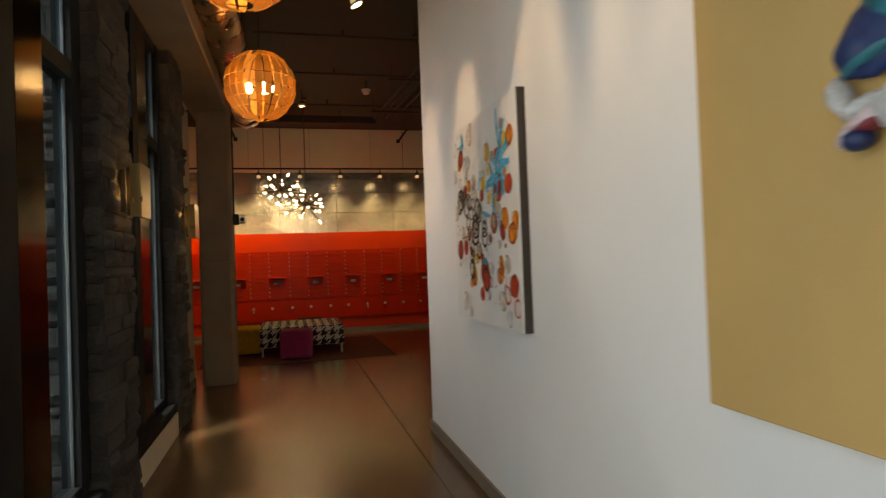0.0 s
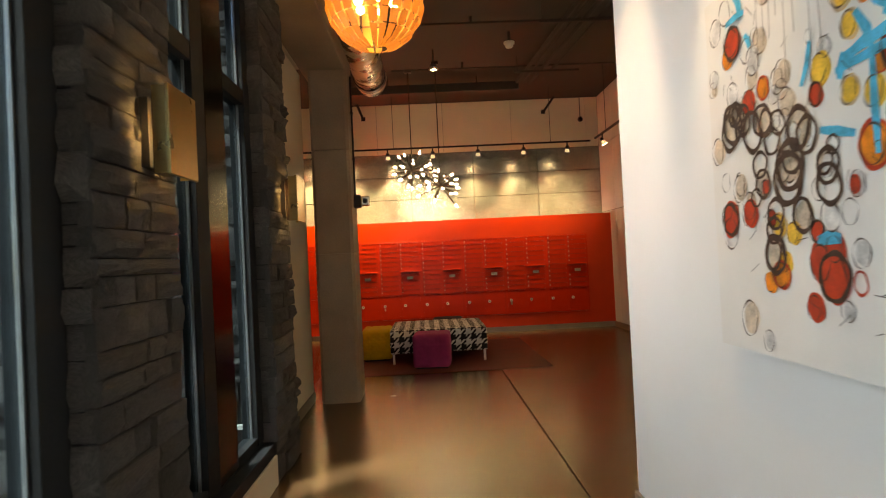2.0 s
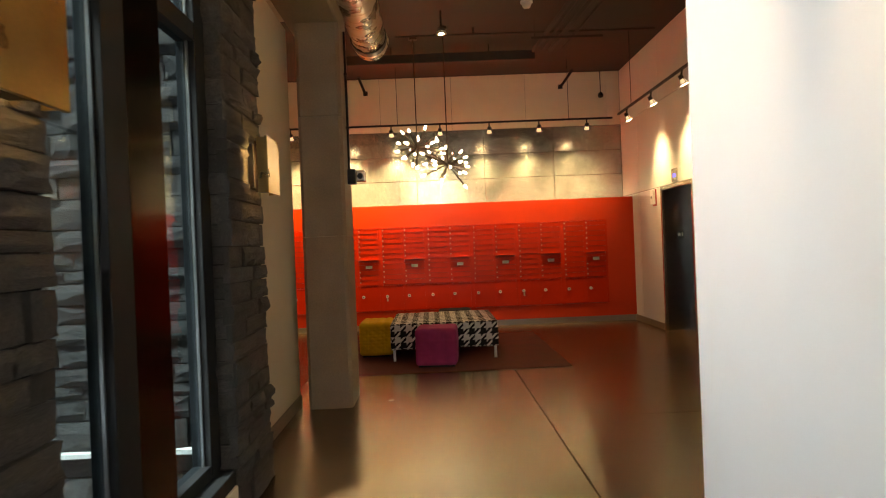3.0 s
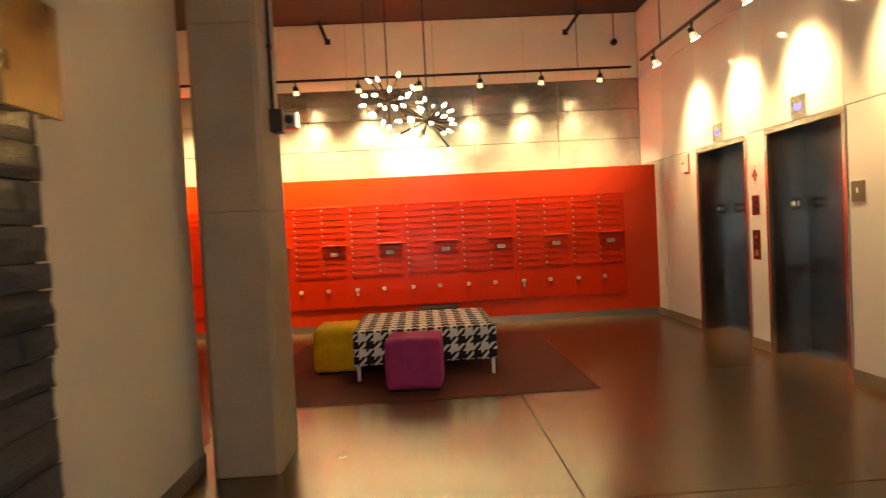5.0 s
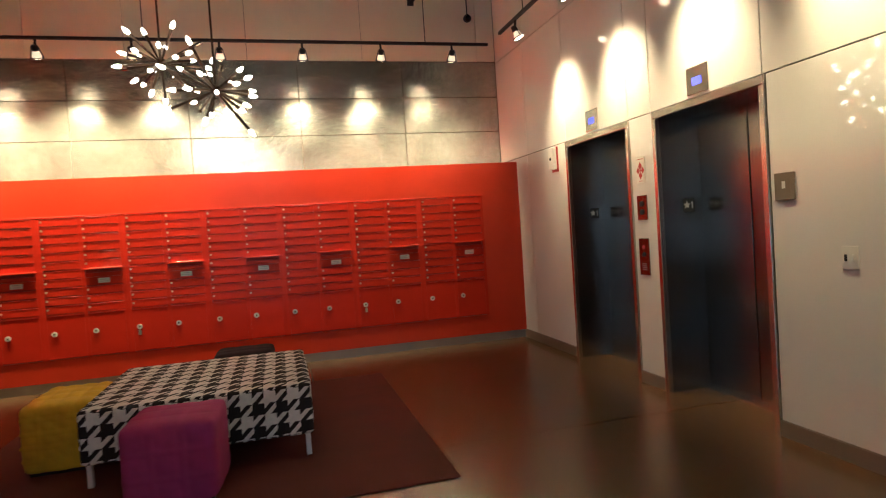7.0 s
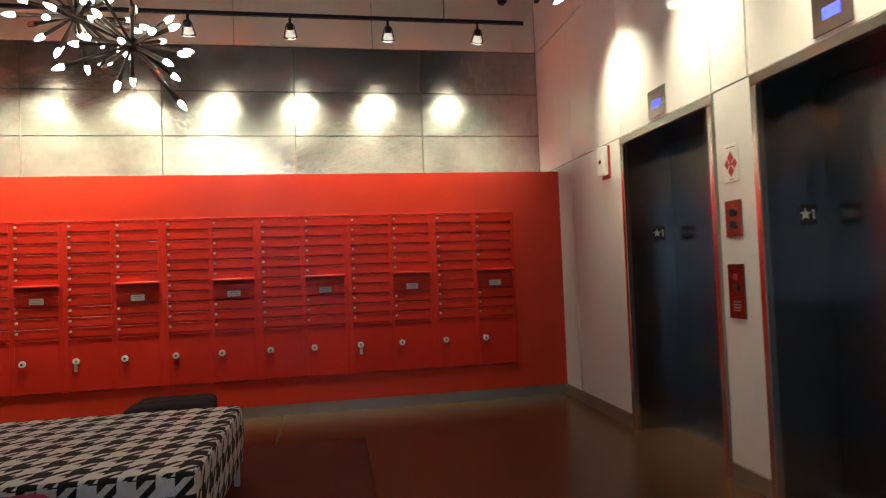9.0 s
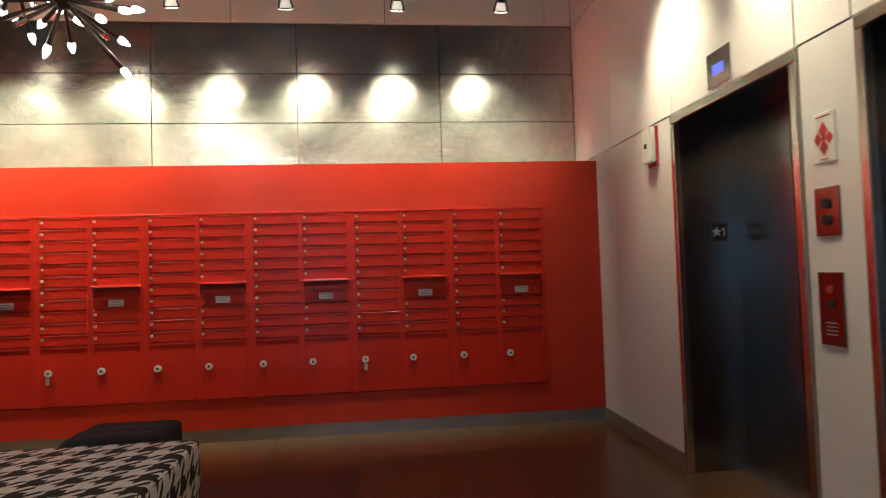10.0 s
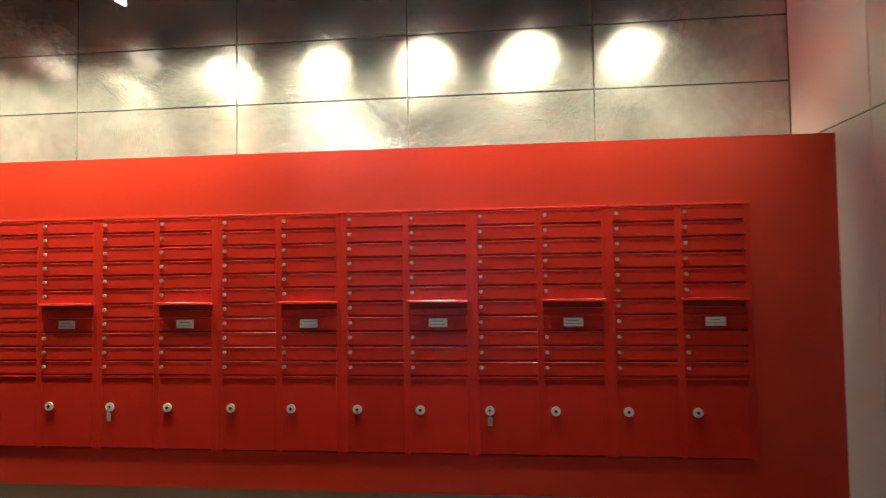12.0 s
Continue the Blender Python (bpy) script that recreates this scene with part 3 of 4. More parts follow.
    BLUE = [(0.76, 0.97, 0.78, 0.81), (0.85, 0.9, 0.76, 0.74), (0.9, 0.8, 0.8, 0.74), (0.91, 0.72, 0.6, 0.66), (0.91, 0.71, 0.78, 0.73), (0.67, 0.79, 0.76, 0.7), (0.58, 0.64, 0.83, 0.66), (0.61, 0.67, 0.59, 0.62), (0.82, 0.68, 0.82, 0.58), (0.69, 0.64, 0.69, 0.45), (0.75, 0.75, 0.74, 0.57), (0.52, 0.53, 0.63, 0.5), (0.5, 0.73, 0.46, 0.64), (0.76, 0.51, 0.75, 0.44), (0.49, 0.29, 0.57, 0.29), (0.18, 0.97, 0.21, 0.89), (0.13, 0.9, 0.23, 0.9), (0.23, 0.84, 0.25, 0.8), (0.78, 0.78, 0.73, 0.7), (0.68, 0.68, 0.61, 0.64), (0.88, 0.72, 0.75, 0.68), (0.65, 0.74, 0.69, 0.64)]
    rnd = random.Random(5)
    near = lambda data, a: [(min(0.96, max(0.04, u + rnd.uniform(-a, a))), min(0.96, max(0.04, v + rnd.uniform(-a, a))), r * rnd.uniform(0.6, 0.95)) for u, v, r in data]
    PALE2, DARK2 = near(PALE[:14] + PALE[-6:], 0.07), near(DARK[::3], 0.035)
    level = [0.0525]

    def ring(bm, u, v, r, inner, n=26):
        level[0] += 0.00004
        y, z = W / 2 - u * W, -H / 2 + v * H
        k1, k2, a0 = rnd.uniform(0.8, 0.98), rnd.uniform(-0.06, 0.06), rnd.uniform(0, 6)
        o, q = [], []
        for k in range(n):
            a = 2 * math.pi * k / n
            w = 1 + 0.05 * math.sin(2 * a + a0) + 0.03 * math.sin(5 * a + a0)
            cy, cz = math.cos(a) * k1 + k2 * math.sin(a), math.sin(a)
            wi = inner * (1 + 0.06 * math.sin(3 * a + a0))
            lim = lambda p, m: max(-m + 0.004, min(m - 0.004, p))
            o.append(bm.verts.new((-level[0], lim(y - r * w * cy, W / 2), lim(z + r * w * cz, H / 2))))
            if inner:
                q.append(bm.verts.new((-level[0], lim(y - r * w * wi * cy, W / 2), lim(z + r * w * wi * cz, H / 2))))
        if inner:
            for k in range(n):
                bm.faces.new((o[k], o[(k + 1) % n], q[(k + 1) % n], q[k]))
        else:
            bm.faces.new(o)

    paints = {"tan": (0.55, 0.40, 0.24), "orange": (0.72, 0.22, 0.015), "yellow": (0.75, 0.45, 0.05), "red": (0.50, 0.045, 0.012), "blue": (0.05, 0.42, 0.62), "dark": (0.060, 0.032, 0.020), "pale": (0.60, 0.50, 0.38), "grey": (0.62, 0.60, 0.57)}
    pm = {k: material("paint_" + k, c, 0.6, 0, 0.5, 16, 160, 0.15) for k, c in paints.items()}
    def marks(name, data, mat, inner, label, k=1.0):
        for u, v, r in data:
            bm = B()
            ring(bm, u, v, r * k, inner)
            part(name, bm, mat, t, label)

    marks("pale_wash", PALE[::2] + DARK[::3] + PALE2[::3], pm["pale"], 0, "pale tan paint wash", 0.93)
    marks("pale_wash", PALE[1::2], pm["grey"], 0, "pale grey paint wash", 0.9)
    for key, rim, data in (("yellow", "tan", YELLOW), ("orange", "red", ORANGE), ("red", "dark", RED)):
        marks("paint_disc", data, pm[key], 0, key + " paint disc", 1.15)
        marks("paint_rim", data[::2], pm[rim], 0.8, "darker paint pooled at the rim", 1.15)
    for u0, v0, u1, v1 in BLUE:
        level[0] += 0.00004
        a, b = Vector((-level[0], W / 2 - u0 * W, -H / 2 + min(v0, 0.99) * H)), Vector((-level[0], W / 2 - u1 * W, -H / 2 + v1 * H))
        s = (b - a).normalized().cross(Vector((1, 0, 0))) * rnd.uniform(0.012, 0.026)
        mid = (a + b) / 2 + s * rnd.uniform(-0.6, 0.6)
        bm = B()
        f = [bm.verts.new(p) for p in (a + s * 0.5, mid + s, b + s * 0.7, b - s * 0.5, mid - s * 0.8, a - s * 0.7)]
        bm.faces.new(f)
        part("blue_stroke", bm, pm["blue"], t, "bright blue brush stroke")
    marks("dark_ring", DARK + DARK2, pm["dark"], 0.76, "thick dark brown ring", 1.1)
    marks("ink_ring", PALE + PALE2 + ORANGE + YELLOW + RED, pm["dark"], 0.93, "thin ink ring")
    for k in range(60):
        u, v = rnd.uniform(0.05, 0.95), rnd.uniform(0.1, 0.95)
        level[0] += 0.00003
        y, z = W / 2 - u * W, -H / 2 + v * H
        if k < 9:
            u = 0.30 + 0.03 * k
            y, z = W / 2 - u * W, H / 2 - 0.02
            d = Vector((0, rnd.uniform(-0.01, 0.01), -rnd.uniform(0.15, 0.4)))
        else:
            d = Vector((0, rnd.uniform(-0.05, 0.05), rnd.uniform(-0.05, 0.05)))
        s = d.normalized().cross(Vector((1, 0, 0))) * 0.0012
        p = Vector((-level[0], y, z))
        q = p + d
        q.y = max(-W / 2 + 0.01, min(W / 2 - 0.01, q.y))
        q.z = max(-H / 2 + 0.01, min(H / 2 - 0.01, q.z))
        bm = B()
        bm.faces.new([bm.verts.new(w) for w in (p + s, q + s, q - s, p - s)])
        part("ink_line", bm, pm["dark"], t, "thin ink line")
    marks("red_ring", REDRING, pm["red"], 0.78, "red ring")


painting()
t = thing("art_panel", (1.02, -0.45, 1.95), "large ochre art panel with a blue and white folded relief", "art panel")
part("panel", box(B(), -0.05, 0.0, -1.0, 1.0, -0.905, 0.905, 0.003), M_GOLD, t)
rnd = random.Random(11)
pm2 = {k: material("relief_" + k, c, 0.45, 0, 0.5, 14, 120, 0.3) for k, c in (("navy", (0.006, 0.022, 0.085)), ("teal", (0.010, 0.13, 0.17)), ("white", (0.42, 0.43, 0.42)), ("pink", (0.50, 0.40, 0.42)), ("maroon", (0.16, 0.02, 0.03)), ("green", (0.09, 0.11, 0.06)))}
FOLDS = (("navy", -0.06, 0.0, 0.11, 0.075, 30), ("navy", -0.005, -0.035, 0.05, 0.05, 40), ("teal", -0.03, -0.055, 0.06, 0.012, 20), ("white", 0.03, -0.115, 0.020, 0.04, 15), ("white", -0.01, -0.140, 0.055, 0.020, 15),
         ("pink", -0.01, -0.175, 0.06, 0.016, 30), ("maroon", -0.02, -0.188, 0.035, 0.010, 25), ("navy", -0.005, -0.208, 0.028, 0.022, 20), ("pink", 0.025, -0.205, 0.022, 0.012, 35), ("green", 0.045, -0.105, 0.010, 0.014, 0),
         ("white", -0.10, -0.15, 0.06, 0.05, 30), ("teal", -0.12, 0.06, 0.08, 0.06, 10))
for k, (hue, y, z, ry, rz, tilt) in enumerate(FOLDS):
    bm = B()
    bmesh.ops.create_icosphere(bm, subdivisions=3, radius=1.0)
    for v in bm.verts:
        v.co *= 1 + 0.30 * abs(noise.noise(v.co * 2.2 + Vector((k * 3, 0, 0)))) - 0.20 * abs(noise.noise(v.co * 5 + Vector((0, k, 0))))
    bmesh.ops.transform(bm, matrix=Matrix.Translation((-0.068 - 0.006 * (k % 4), 0.485 + y, -0.07 + z)) @ pose(0, 0, 0, -tilt, 0, 0) @ Matrix.Diagonal((0.03, ry, rz, 1)), verts=bm.verts)
    part("fold", bm, pm2[hue], t, hue + " fold of the painted relief", True)

# ---- mailboxes ----
PITCH, TOPZ, DEEP = 0.0889, 1.762, 12.34


def mailbox_unit(keyed):
    t = thing("mailbox_unit", (0, DEEP, 0), "red enamel mailbox bank with two parcel lockers in the wall", "mailbox", "mailbox units")
    # the backing's colour carries the shade between the doors
    part("frame", box(B(), 0.001, 0.789, 0.020, 0.058, 0.331, TOPZ + 0.013), M_GAPSHADE, t, "mailbox backing in red darkened for the gaps' shade")
    for xa, xb in ((0.0, 0.0318), (0.3752, 0.4118), (0.7552, 0.79)):
        part("stile", box(B(), xa, xb, -0.0078, 0.031, 0.33, TOPZ + 0.012, 0.001), M_REDDOOR, t)
    part("head_rail", box(B(), 0.0, 0.79, -0.010, 0.031, TOPZ + 0.002, TOPZ + 0.016, 0.002), M_REDDOOR, t)
    for c, (xa, xb) in enumerate(((0.032, 0.375), (0.412, 0.755))):
        w = xb - xa
        bm = box(B(), 0, w, -0.008, 0.031, -0.0785, -0.004, 0.001)
        box(bm, 0.0, w - 0.002, -0.0105, -0.006, -0.0095, -0.003, 0.001)
        door = mesh_of("mailbox_door", bm, M_REDDOOR)
        lock = B()
        rod(lock, (0.018, -0.022, -0.034), (0.018, -0.008, -0.034), 0.0105, n=12)
        box(lock, 0.0165, 0.0195, -0.0235, -0.022, -0.041, -0.027)
        lock = mesh_of("lock", lock, M_KEY)
        for r in range(11):
            if c == 1 and r in (6, 7):
                continue
            d = shared("mailbox_door", door, t, pose(xa, 0, TOPZ - PITCH * r))
            shared("lock", lock, d)
        z = TOPZ - PITCH * 11
        bm = box(B(), xa, xb, -0.009, 0.031, 0.338, z - 0.012, 0.002)
        box(bm, xa + 0.005, xb - 0.004, -0.0135, -0.006, z - 0.010, z - 0.001)
        pd = part("parcel_door", bm, M_REDDOOR, t, "plain red parcel locker door")
        xl = 2.262 - 2.17 + (0.38 if c else 0)
        part("lock_plate", rod(B(), (xl, -0.020, 0.59), (xl, -0.010, 0.59), 0.027, n=18), M_LABEL, pd, "round white lock plate")
        part("lock_core", rod(B(), (xl, -0.027, 0.59), (xl, -0.018, 0.59), 0.009, n=12), M_BRONZE, pd, "dark bronze lock core")
        if keyed and c == 0:
            bm = box(B(), xl - 0.010, xl + 0.016, -0.032, -0.027, 0.505, 0.555, 0.002)
            box(bm, xl - 0.002, xl + 0.004, -0.036, -0.027, 0.55, 0.592)
            part("key", bm, M_KEY, pd, "key with a brass tag hanging from the lock")
        if c:
            z = TOPZ - PITCH * 6
            bm = B()
            box(bm, xa - 0.006, xb + 0.010, -0.032, 0.026, z - 0.005, z + 0.005, 0.002)
            box(bm, xa - 0.006, xb + 0.010, -0.038, -0.030, z - 0.008, z + 0.010, 0.003)
            part("mail_hood", bm, M_HOOD, t, "projecting hood over the outgoing mail slot")
            # shade under the hood is put into this panel's darker red
            part("mail_slot", box(B(), xa + 0.001, xb - 0.001, 0.014, 0.019, z - 0.044, z - 0.006), M_GAPSHADE, t, "outgoing mail slot with its shade in the colour")
            part("slot_flap", box(B(), xa + 0.001, xb - 0.001, -0.004, 0.019, z - 0.084, z - 0.044, 0.002), M_REDDOOR, t)
            sp = part("slot_panel", box(B(), xa, xb, -0.010, 0.031, z - PITCH - 0.0785, z - PITCH + 0.002, 0.001), M_REDDOOR, t)
            xm = (xa + xb) / 2
            part("label", box(B(), xm - 0.055, xm + 0.055, -0.013, -0.010, z - PITCH - 0.062, z - PITCH - 0.012), M_LABEL, sp, "white paper label")
            bm = B()
            box(bm, xm - 0.035, xm + 0.03, -0.0145, -0.013, z - PITCH - 0.03, z - PITCH - 0.024)
            box(bm, xm - 0.045, xm + 0.042, -0.0145, -0.013, z - PITCH - 0.048, z - PITCH - 0.044)
            part("label_print", bm, M_BASE, sp)
            bm = B()
            for dx in (-0.15, -0.125, 0.125, 0.15):
                rod(bm, (xm + dx, -0.014, z - PITCH - 0.04), (xm + dx, -0.010, z - PITCH - 0.04), 0.005, n=8)
            part("rivet", bm, M_REDDOOR, sp)
    return t


plain, keyed_unit = mailbox_unit(False), mailbox_unit(True)
X0 = 2.17
plain.matrix_basis = pose(X0, DEEP, 0)
keyed_unit.matrix_basis = pose(X0 - 0.79, DEEP, 0)
for k in range(2, 9):
    copy_thing(keyed_unit if k in (4, 7) else plain, pose(X0 - 0.79 * k, DEEP, 0))


# ---- bench, stools, rug ----
rug = tagged(new("rug", mesh_of("rug", box(B(), -1.50, 1.45, 8.61, 11.37, 0.0005, 0.009, 0.003), M_RUG)), "flat maroon rectangular rug under the bench and stools", "rug")


def soft_block(w, d, h, r, puff=0.012, cuts=10):
    """A padded block standing on z = 0 with rounded edges and a slightly swollen skin."""
    bm = box(B(), -w / 2, w / 2, -d / 2, d / 2, 0, h, r, 3)
    bmesh.ops.subdivide_edges(bm, edges=[e for e in bm.edges if e.calc_length() > 0.1], cuts=cuts, use_grid_fill=True)
    for v in bm.verts:
        x, y, z = v.co.x / (w / 2), v.co.y / (d / 2), v.co.z / (h / 2) - 1
        if abs(x) > 0.9:
            v.co.x += math.copysign(puff * (1 - y * y) * (1 - z * z), x)
        if abs(y) > 0.9:
            v.co.y += math.copysign(puff * (1 - x * x) * (1 - z * z), y)
        if z > 0.9:
            v.co.z += puff * (1 - x * x) * (1 - y * y)
        v.co += Vector((noise.noise(v.co * 9), noise.noise(v.co * 9 + Vector((5, 0, 0))), noise.noise(v.co * 9 + Vector((0, 5, 0))))) * 0.003
    return bm


bench = thing("bench", (0.025, 9.945, 0.009), "square bench in black and white houndstooth cloth on chrome legs", "bench")
bm = soft_block(1.34, 1.27, 0.325, 0.03, 0.008, 8)
bmesh.ops.translate(bm, vec=(0, 0, 0.142), verts=bm.verts)
part("cushion", bm, M_HOUND, bench, smooth=True)
for sx in (-1, 1):
    for sy in (-1, 1):
        part("leg", box(B(), sx * 0.63 - 0.016, sx * 0.63 + 0.016, sy * 0.59 - 0.016, sy * 0.59 + 0.016, 0, 0.152, 0.003), M_LEG, bench, "square satin metal leg")


def stool(x, y, w, d, h, mat, turn, label, rolls=0):
    t = thing("stool", (x, y, 0.009), label, "stool", "stools round the bench")
    t.matrix_basis = pose(x, y, 0.009, 0, 0, turn)
    part("foot_frame", box(B(), -w / 2 + 0.03, w / 2 - 0.03, -d / 2 + 0.03, d / 2 - 0.03, 0, 0.022), M_BLACK, t)
    bm = soft_block(w, d, h - 0.02, 0.045, 0.010, 26)
    rows, cols, deep = rolls if rolls else (3, 3, 0.010)
    for v in bm.verts:
        x, y, z = v.co.x / w + 0.5, v.co.y / d + 0.5, v.co.z / (h - 0.02)
        up = abs(math.sin(math.pi * rows * z)) ** 0.5
        if abs(v.co.x) > w / 2 - 0.02:
            v.co.x += math.copysign(deep * (up * abs(math.sin(math.pi * cols * y)) ** 0.4 - 0.6), v.co.x)
        if abs(v.co.y) > d / 2 - 0.02:
            v.co.y += math.copysign(deep * (up * abs(math.sin(math.pi * cols * x)) ** 0.4 - 0.6), v.co.y)
        if z > 0.97:
            v.co.z += deep * 0.7 * (abs(math.sin(math.pi * cols * x) * math.sin(math.pi * cols * y)) ** 0.4 - 0.6)
    bmesh.ops.translate(bm, vec=(0, 0, 0.02), verts=bm.verts)
    part("quilted_cushion", bm, mat, t, smooth=True)


stool(-0.07, 9.07, 0.48, 0.46, 0.45, M_PINK, -4, "magenta felt cube stool pushed against the bench")
stool(-0.865, 9.98, 0.42, 0.60, 0.445, M_YELLOW, 0, "mustard yellow quilted cube stool beside the bench", (5, 4, 0.020))
stool(0.215, 10.88, 0.48, 0.42, 0.462, M_INK, 0, "dark charcoal felt cube stool behind the bench")

# ---- track lights ----
def track(name, a, b, heads, aim, label):
    t = thing(name, a, label, "track light")
    a, b = Vector(a), Vector(b)
    d = b - a
    n = Vector((-d.y, d.x, 0)).normalized() * 0.016
    lo, hi = Vector((min(0, d.x), min(0, d.y), 0)) - Vector((0.016, 0.016, 0)), Vector((max(0, d.x), max(0, d.y), 0)) + Vector((0.016, 0.016, 0))
    part("rail", box(B(), lo.x, hi.x, lo.y, hi.y, -0.012, 0.018, 0.002), M_BLACK, t)
    for k in range(3):
        p = d * (0.1 + 0.4 * k)
        part("hanger", rod(B(), p, p + Vector((0, 0, 4.5 - a.z)), 0.005, n=6), M_BLACK, t, "thin black hanger rod")
    for h in heads:
        p = Vector(h) - a
        g = Vector(aim).normalized()
        c = p + Vector((0, 0, -0.13))
        hd = part("lamp_head", rod(B(), c - g * 0.062, c - g * 0.008, 0.027, 0.030, 14), M_BLACK, t, "black lamp socket", True)
        part("stem", rod(B(), p, c - g * 0.03, 0.012, n=8), M_BLACK, hd)
        part("reflector", rod(B(), c - g * 0.008, c + g * 0.050, 0.026, 0.043, 16), M_REFLECTOR, hd, "reflector bulb with a faint added glow", True)
        side = d.normalized()
        for q in (-1, 1):
            part("cage_bar", rod(B(), c - g * 0.05 + side * q * 0.030, c + g * 0.058 + side * q * 0.056, 0.0045, n=6), M_BLACK, hd, "thin black cage bar")
        part("cage_ring", rod(B(), c + g * 0.050, c + g * 0.060, 0.058, 0.060, 18), M_BLACK, hd, "black ring round the lens")
        part("bulb_face", rod(B(), c + g * 0.0605, c + g * 0.064, 0.047, n=16), M_LENS, hd, "lit lens")
    return t


track("track_light", (-4.2, 12.02, 3.47), (3.02, 12.02, 3.47), [(x, 12.02, 3.47) for x in NORTH_LAMPS], (0, 0.55, -1), "black track with grey lamp heads lighting the silver panels")
track("track_light", (2.95, 11.4, 3.40), (2.95, 5.2, 3.40), [(2.95, y, 3.40) for y in EAST_LAMPS], (0.45, -0.1, -1), "black track with grey lamp heads lighting the lift wall")
track("track_light", (0.42, 4.25, 3.75), (0.42, -2.5, 3.75), [(0.42, y, 3.75) for y in HALL_LAMPS], (0.5, 0, -1), "black track with lamp heads lighting the corridor art")


# ---- sputnik chandeliers ----
def chandelier(x, y, z, r, seed):
    t = thing("chandelier", (x, y, z), "dark bronze starburst chandelier with lit bulbs at the rod ends", "chandelier", "chandeliers")
    part("hanging_rod", rod(B(), (0, 0, 0), (0, 0, 4.5 - z), 0.008, n=8), M_BRONZE, t)
    part("canopy", rod(B(), (0, 0, 4.46 - z), (0, 0, 4.5 - z), 0.06, n=16), M_BRONZE, t)
    part("hub", ball(B(), (0, 0, 0), 0.045), M_BRONZE, t, "", True)
    rnd = random.Random(seed)
    n = 25
    for k in range(n):
        f = 1 - 2 * (k + 0.5) / n
        a = k * 2.39996 + seed
        d = Vector((math.cos(a) * math.sqrt(1 - f * f), math.sin(a) * math.sqrt(1 - f * f), f * 0.66)).normalized()
        e = d * r * rnd.uniform(0.55, 1.0)
        arm = part("arm", rod(B(), d * 0.03, e, 0.007, 0.013, 8), M_BRONZE, t)
        if k % 9 == 4:
            part("socket", rod(B(), e - d * 0.005, e + d * 0.05, 0.017, 0.014, 10), M_CHROME, arm, "empty chrome socket")
            continue
        bm = rod(B(), e - d * 0.004, e + d * 0.012, 0.010, 0.0165, 10)
        rod(bm, e + d * 0.012, e + d * 0.034, 0.0165, 0.0155, 10)
        rod(bm, e + d * 0.034, e + d * 0.062, 0.0155, 0.004, 10)
        part("bulb", bm, M_BULB, arm, "lit frosted bulb")


chandelier(-0.25, 10.73, 2.88, 0.38, 3)
chandelier(0.18, 10.35, 2.57, 0.38, 8)


# ---- globe pendants ----
def globe(x, y, z, r):
    t = thing("pendant_lamp", (x, y, z), "round amber wood veneer pendant lamp with lit bulbs inside", "pendant lamp", "globe pendants")
    part("cord", rod(B(), (0, 0, r * 0.9), (0, 0, 4.5 - z), 0.006, n=6), M_BLACK, t)
    part("top_ring", rod(B(), (0, 0, r * 0.93), (0, 0, r * 0.97), 0.05, n=16), M_BRASS, t)
    strips, rows = 24, 9
    for k in range(rows):
        la, lb = (-78 + 156 * k / rows + 0.6, -78 + 156 * (k + 1) / rows - 0.6)
        bm = B()
        vs = []
        for rr in (r * 0.985 + (0.006 if k % 2 else 0), r + (0.006 if k % 2 else 0)):
            for la_, sgn in ((la, -1), (la, 1), (lb, 1), (lb, -1)):
                q = radians(la_)
                ang = sgn * math.pi / strips * 0.77
                vs.append(bm.verts.new((rr * math.cos(q) * math.cos(ang), rr * math.cos(q) * math.sin(ang), rr * math.sin(q))))
        for f in ((0, 1, 2, 3), (7, 6, 5, 4), (0, 4, 5, 1), (1, 5, 6, 2), (2, 6, 7, 3), (3, 7, 4, 0)):
            bm.faces.new([vs[i] for i in f])
        me = mesh_of("veneer_plate", bm, M_VENEER)
        for n in range(strips):
            if n % 12 != 5:
                shared("veneer_plate", me, t, pose(0, 0, 0, 0, 0, 360 / strips * n))
    part("socket", rod(B(), (0, 0, -0.04), (0, 0, r * 0.93), 0.018, n=10), M_BRASS, t)
    for k in range(5):
        a = 2 * math.pi * k / 5
        arm = part("bulb_arm", rod(B(), (0, 0, 0), (0.10 * math.cos(a), 0.10 * math.sin(a), 0.0), 0.008, n=8), M_BRASS, t)
        part("bulb", ball(B(), (0.12 * math.cos(a), 0.12 * math.sin(a), -0.02), 0.028), M_WARMBULB, arm, "lit filament bulb", True)


globe(-0.35, 4.72, 3.08, 0.31)
globe(-0.35, 2.30, 3.10, 0.31)


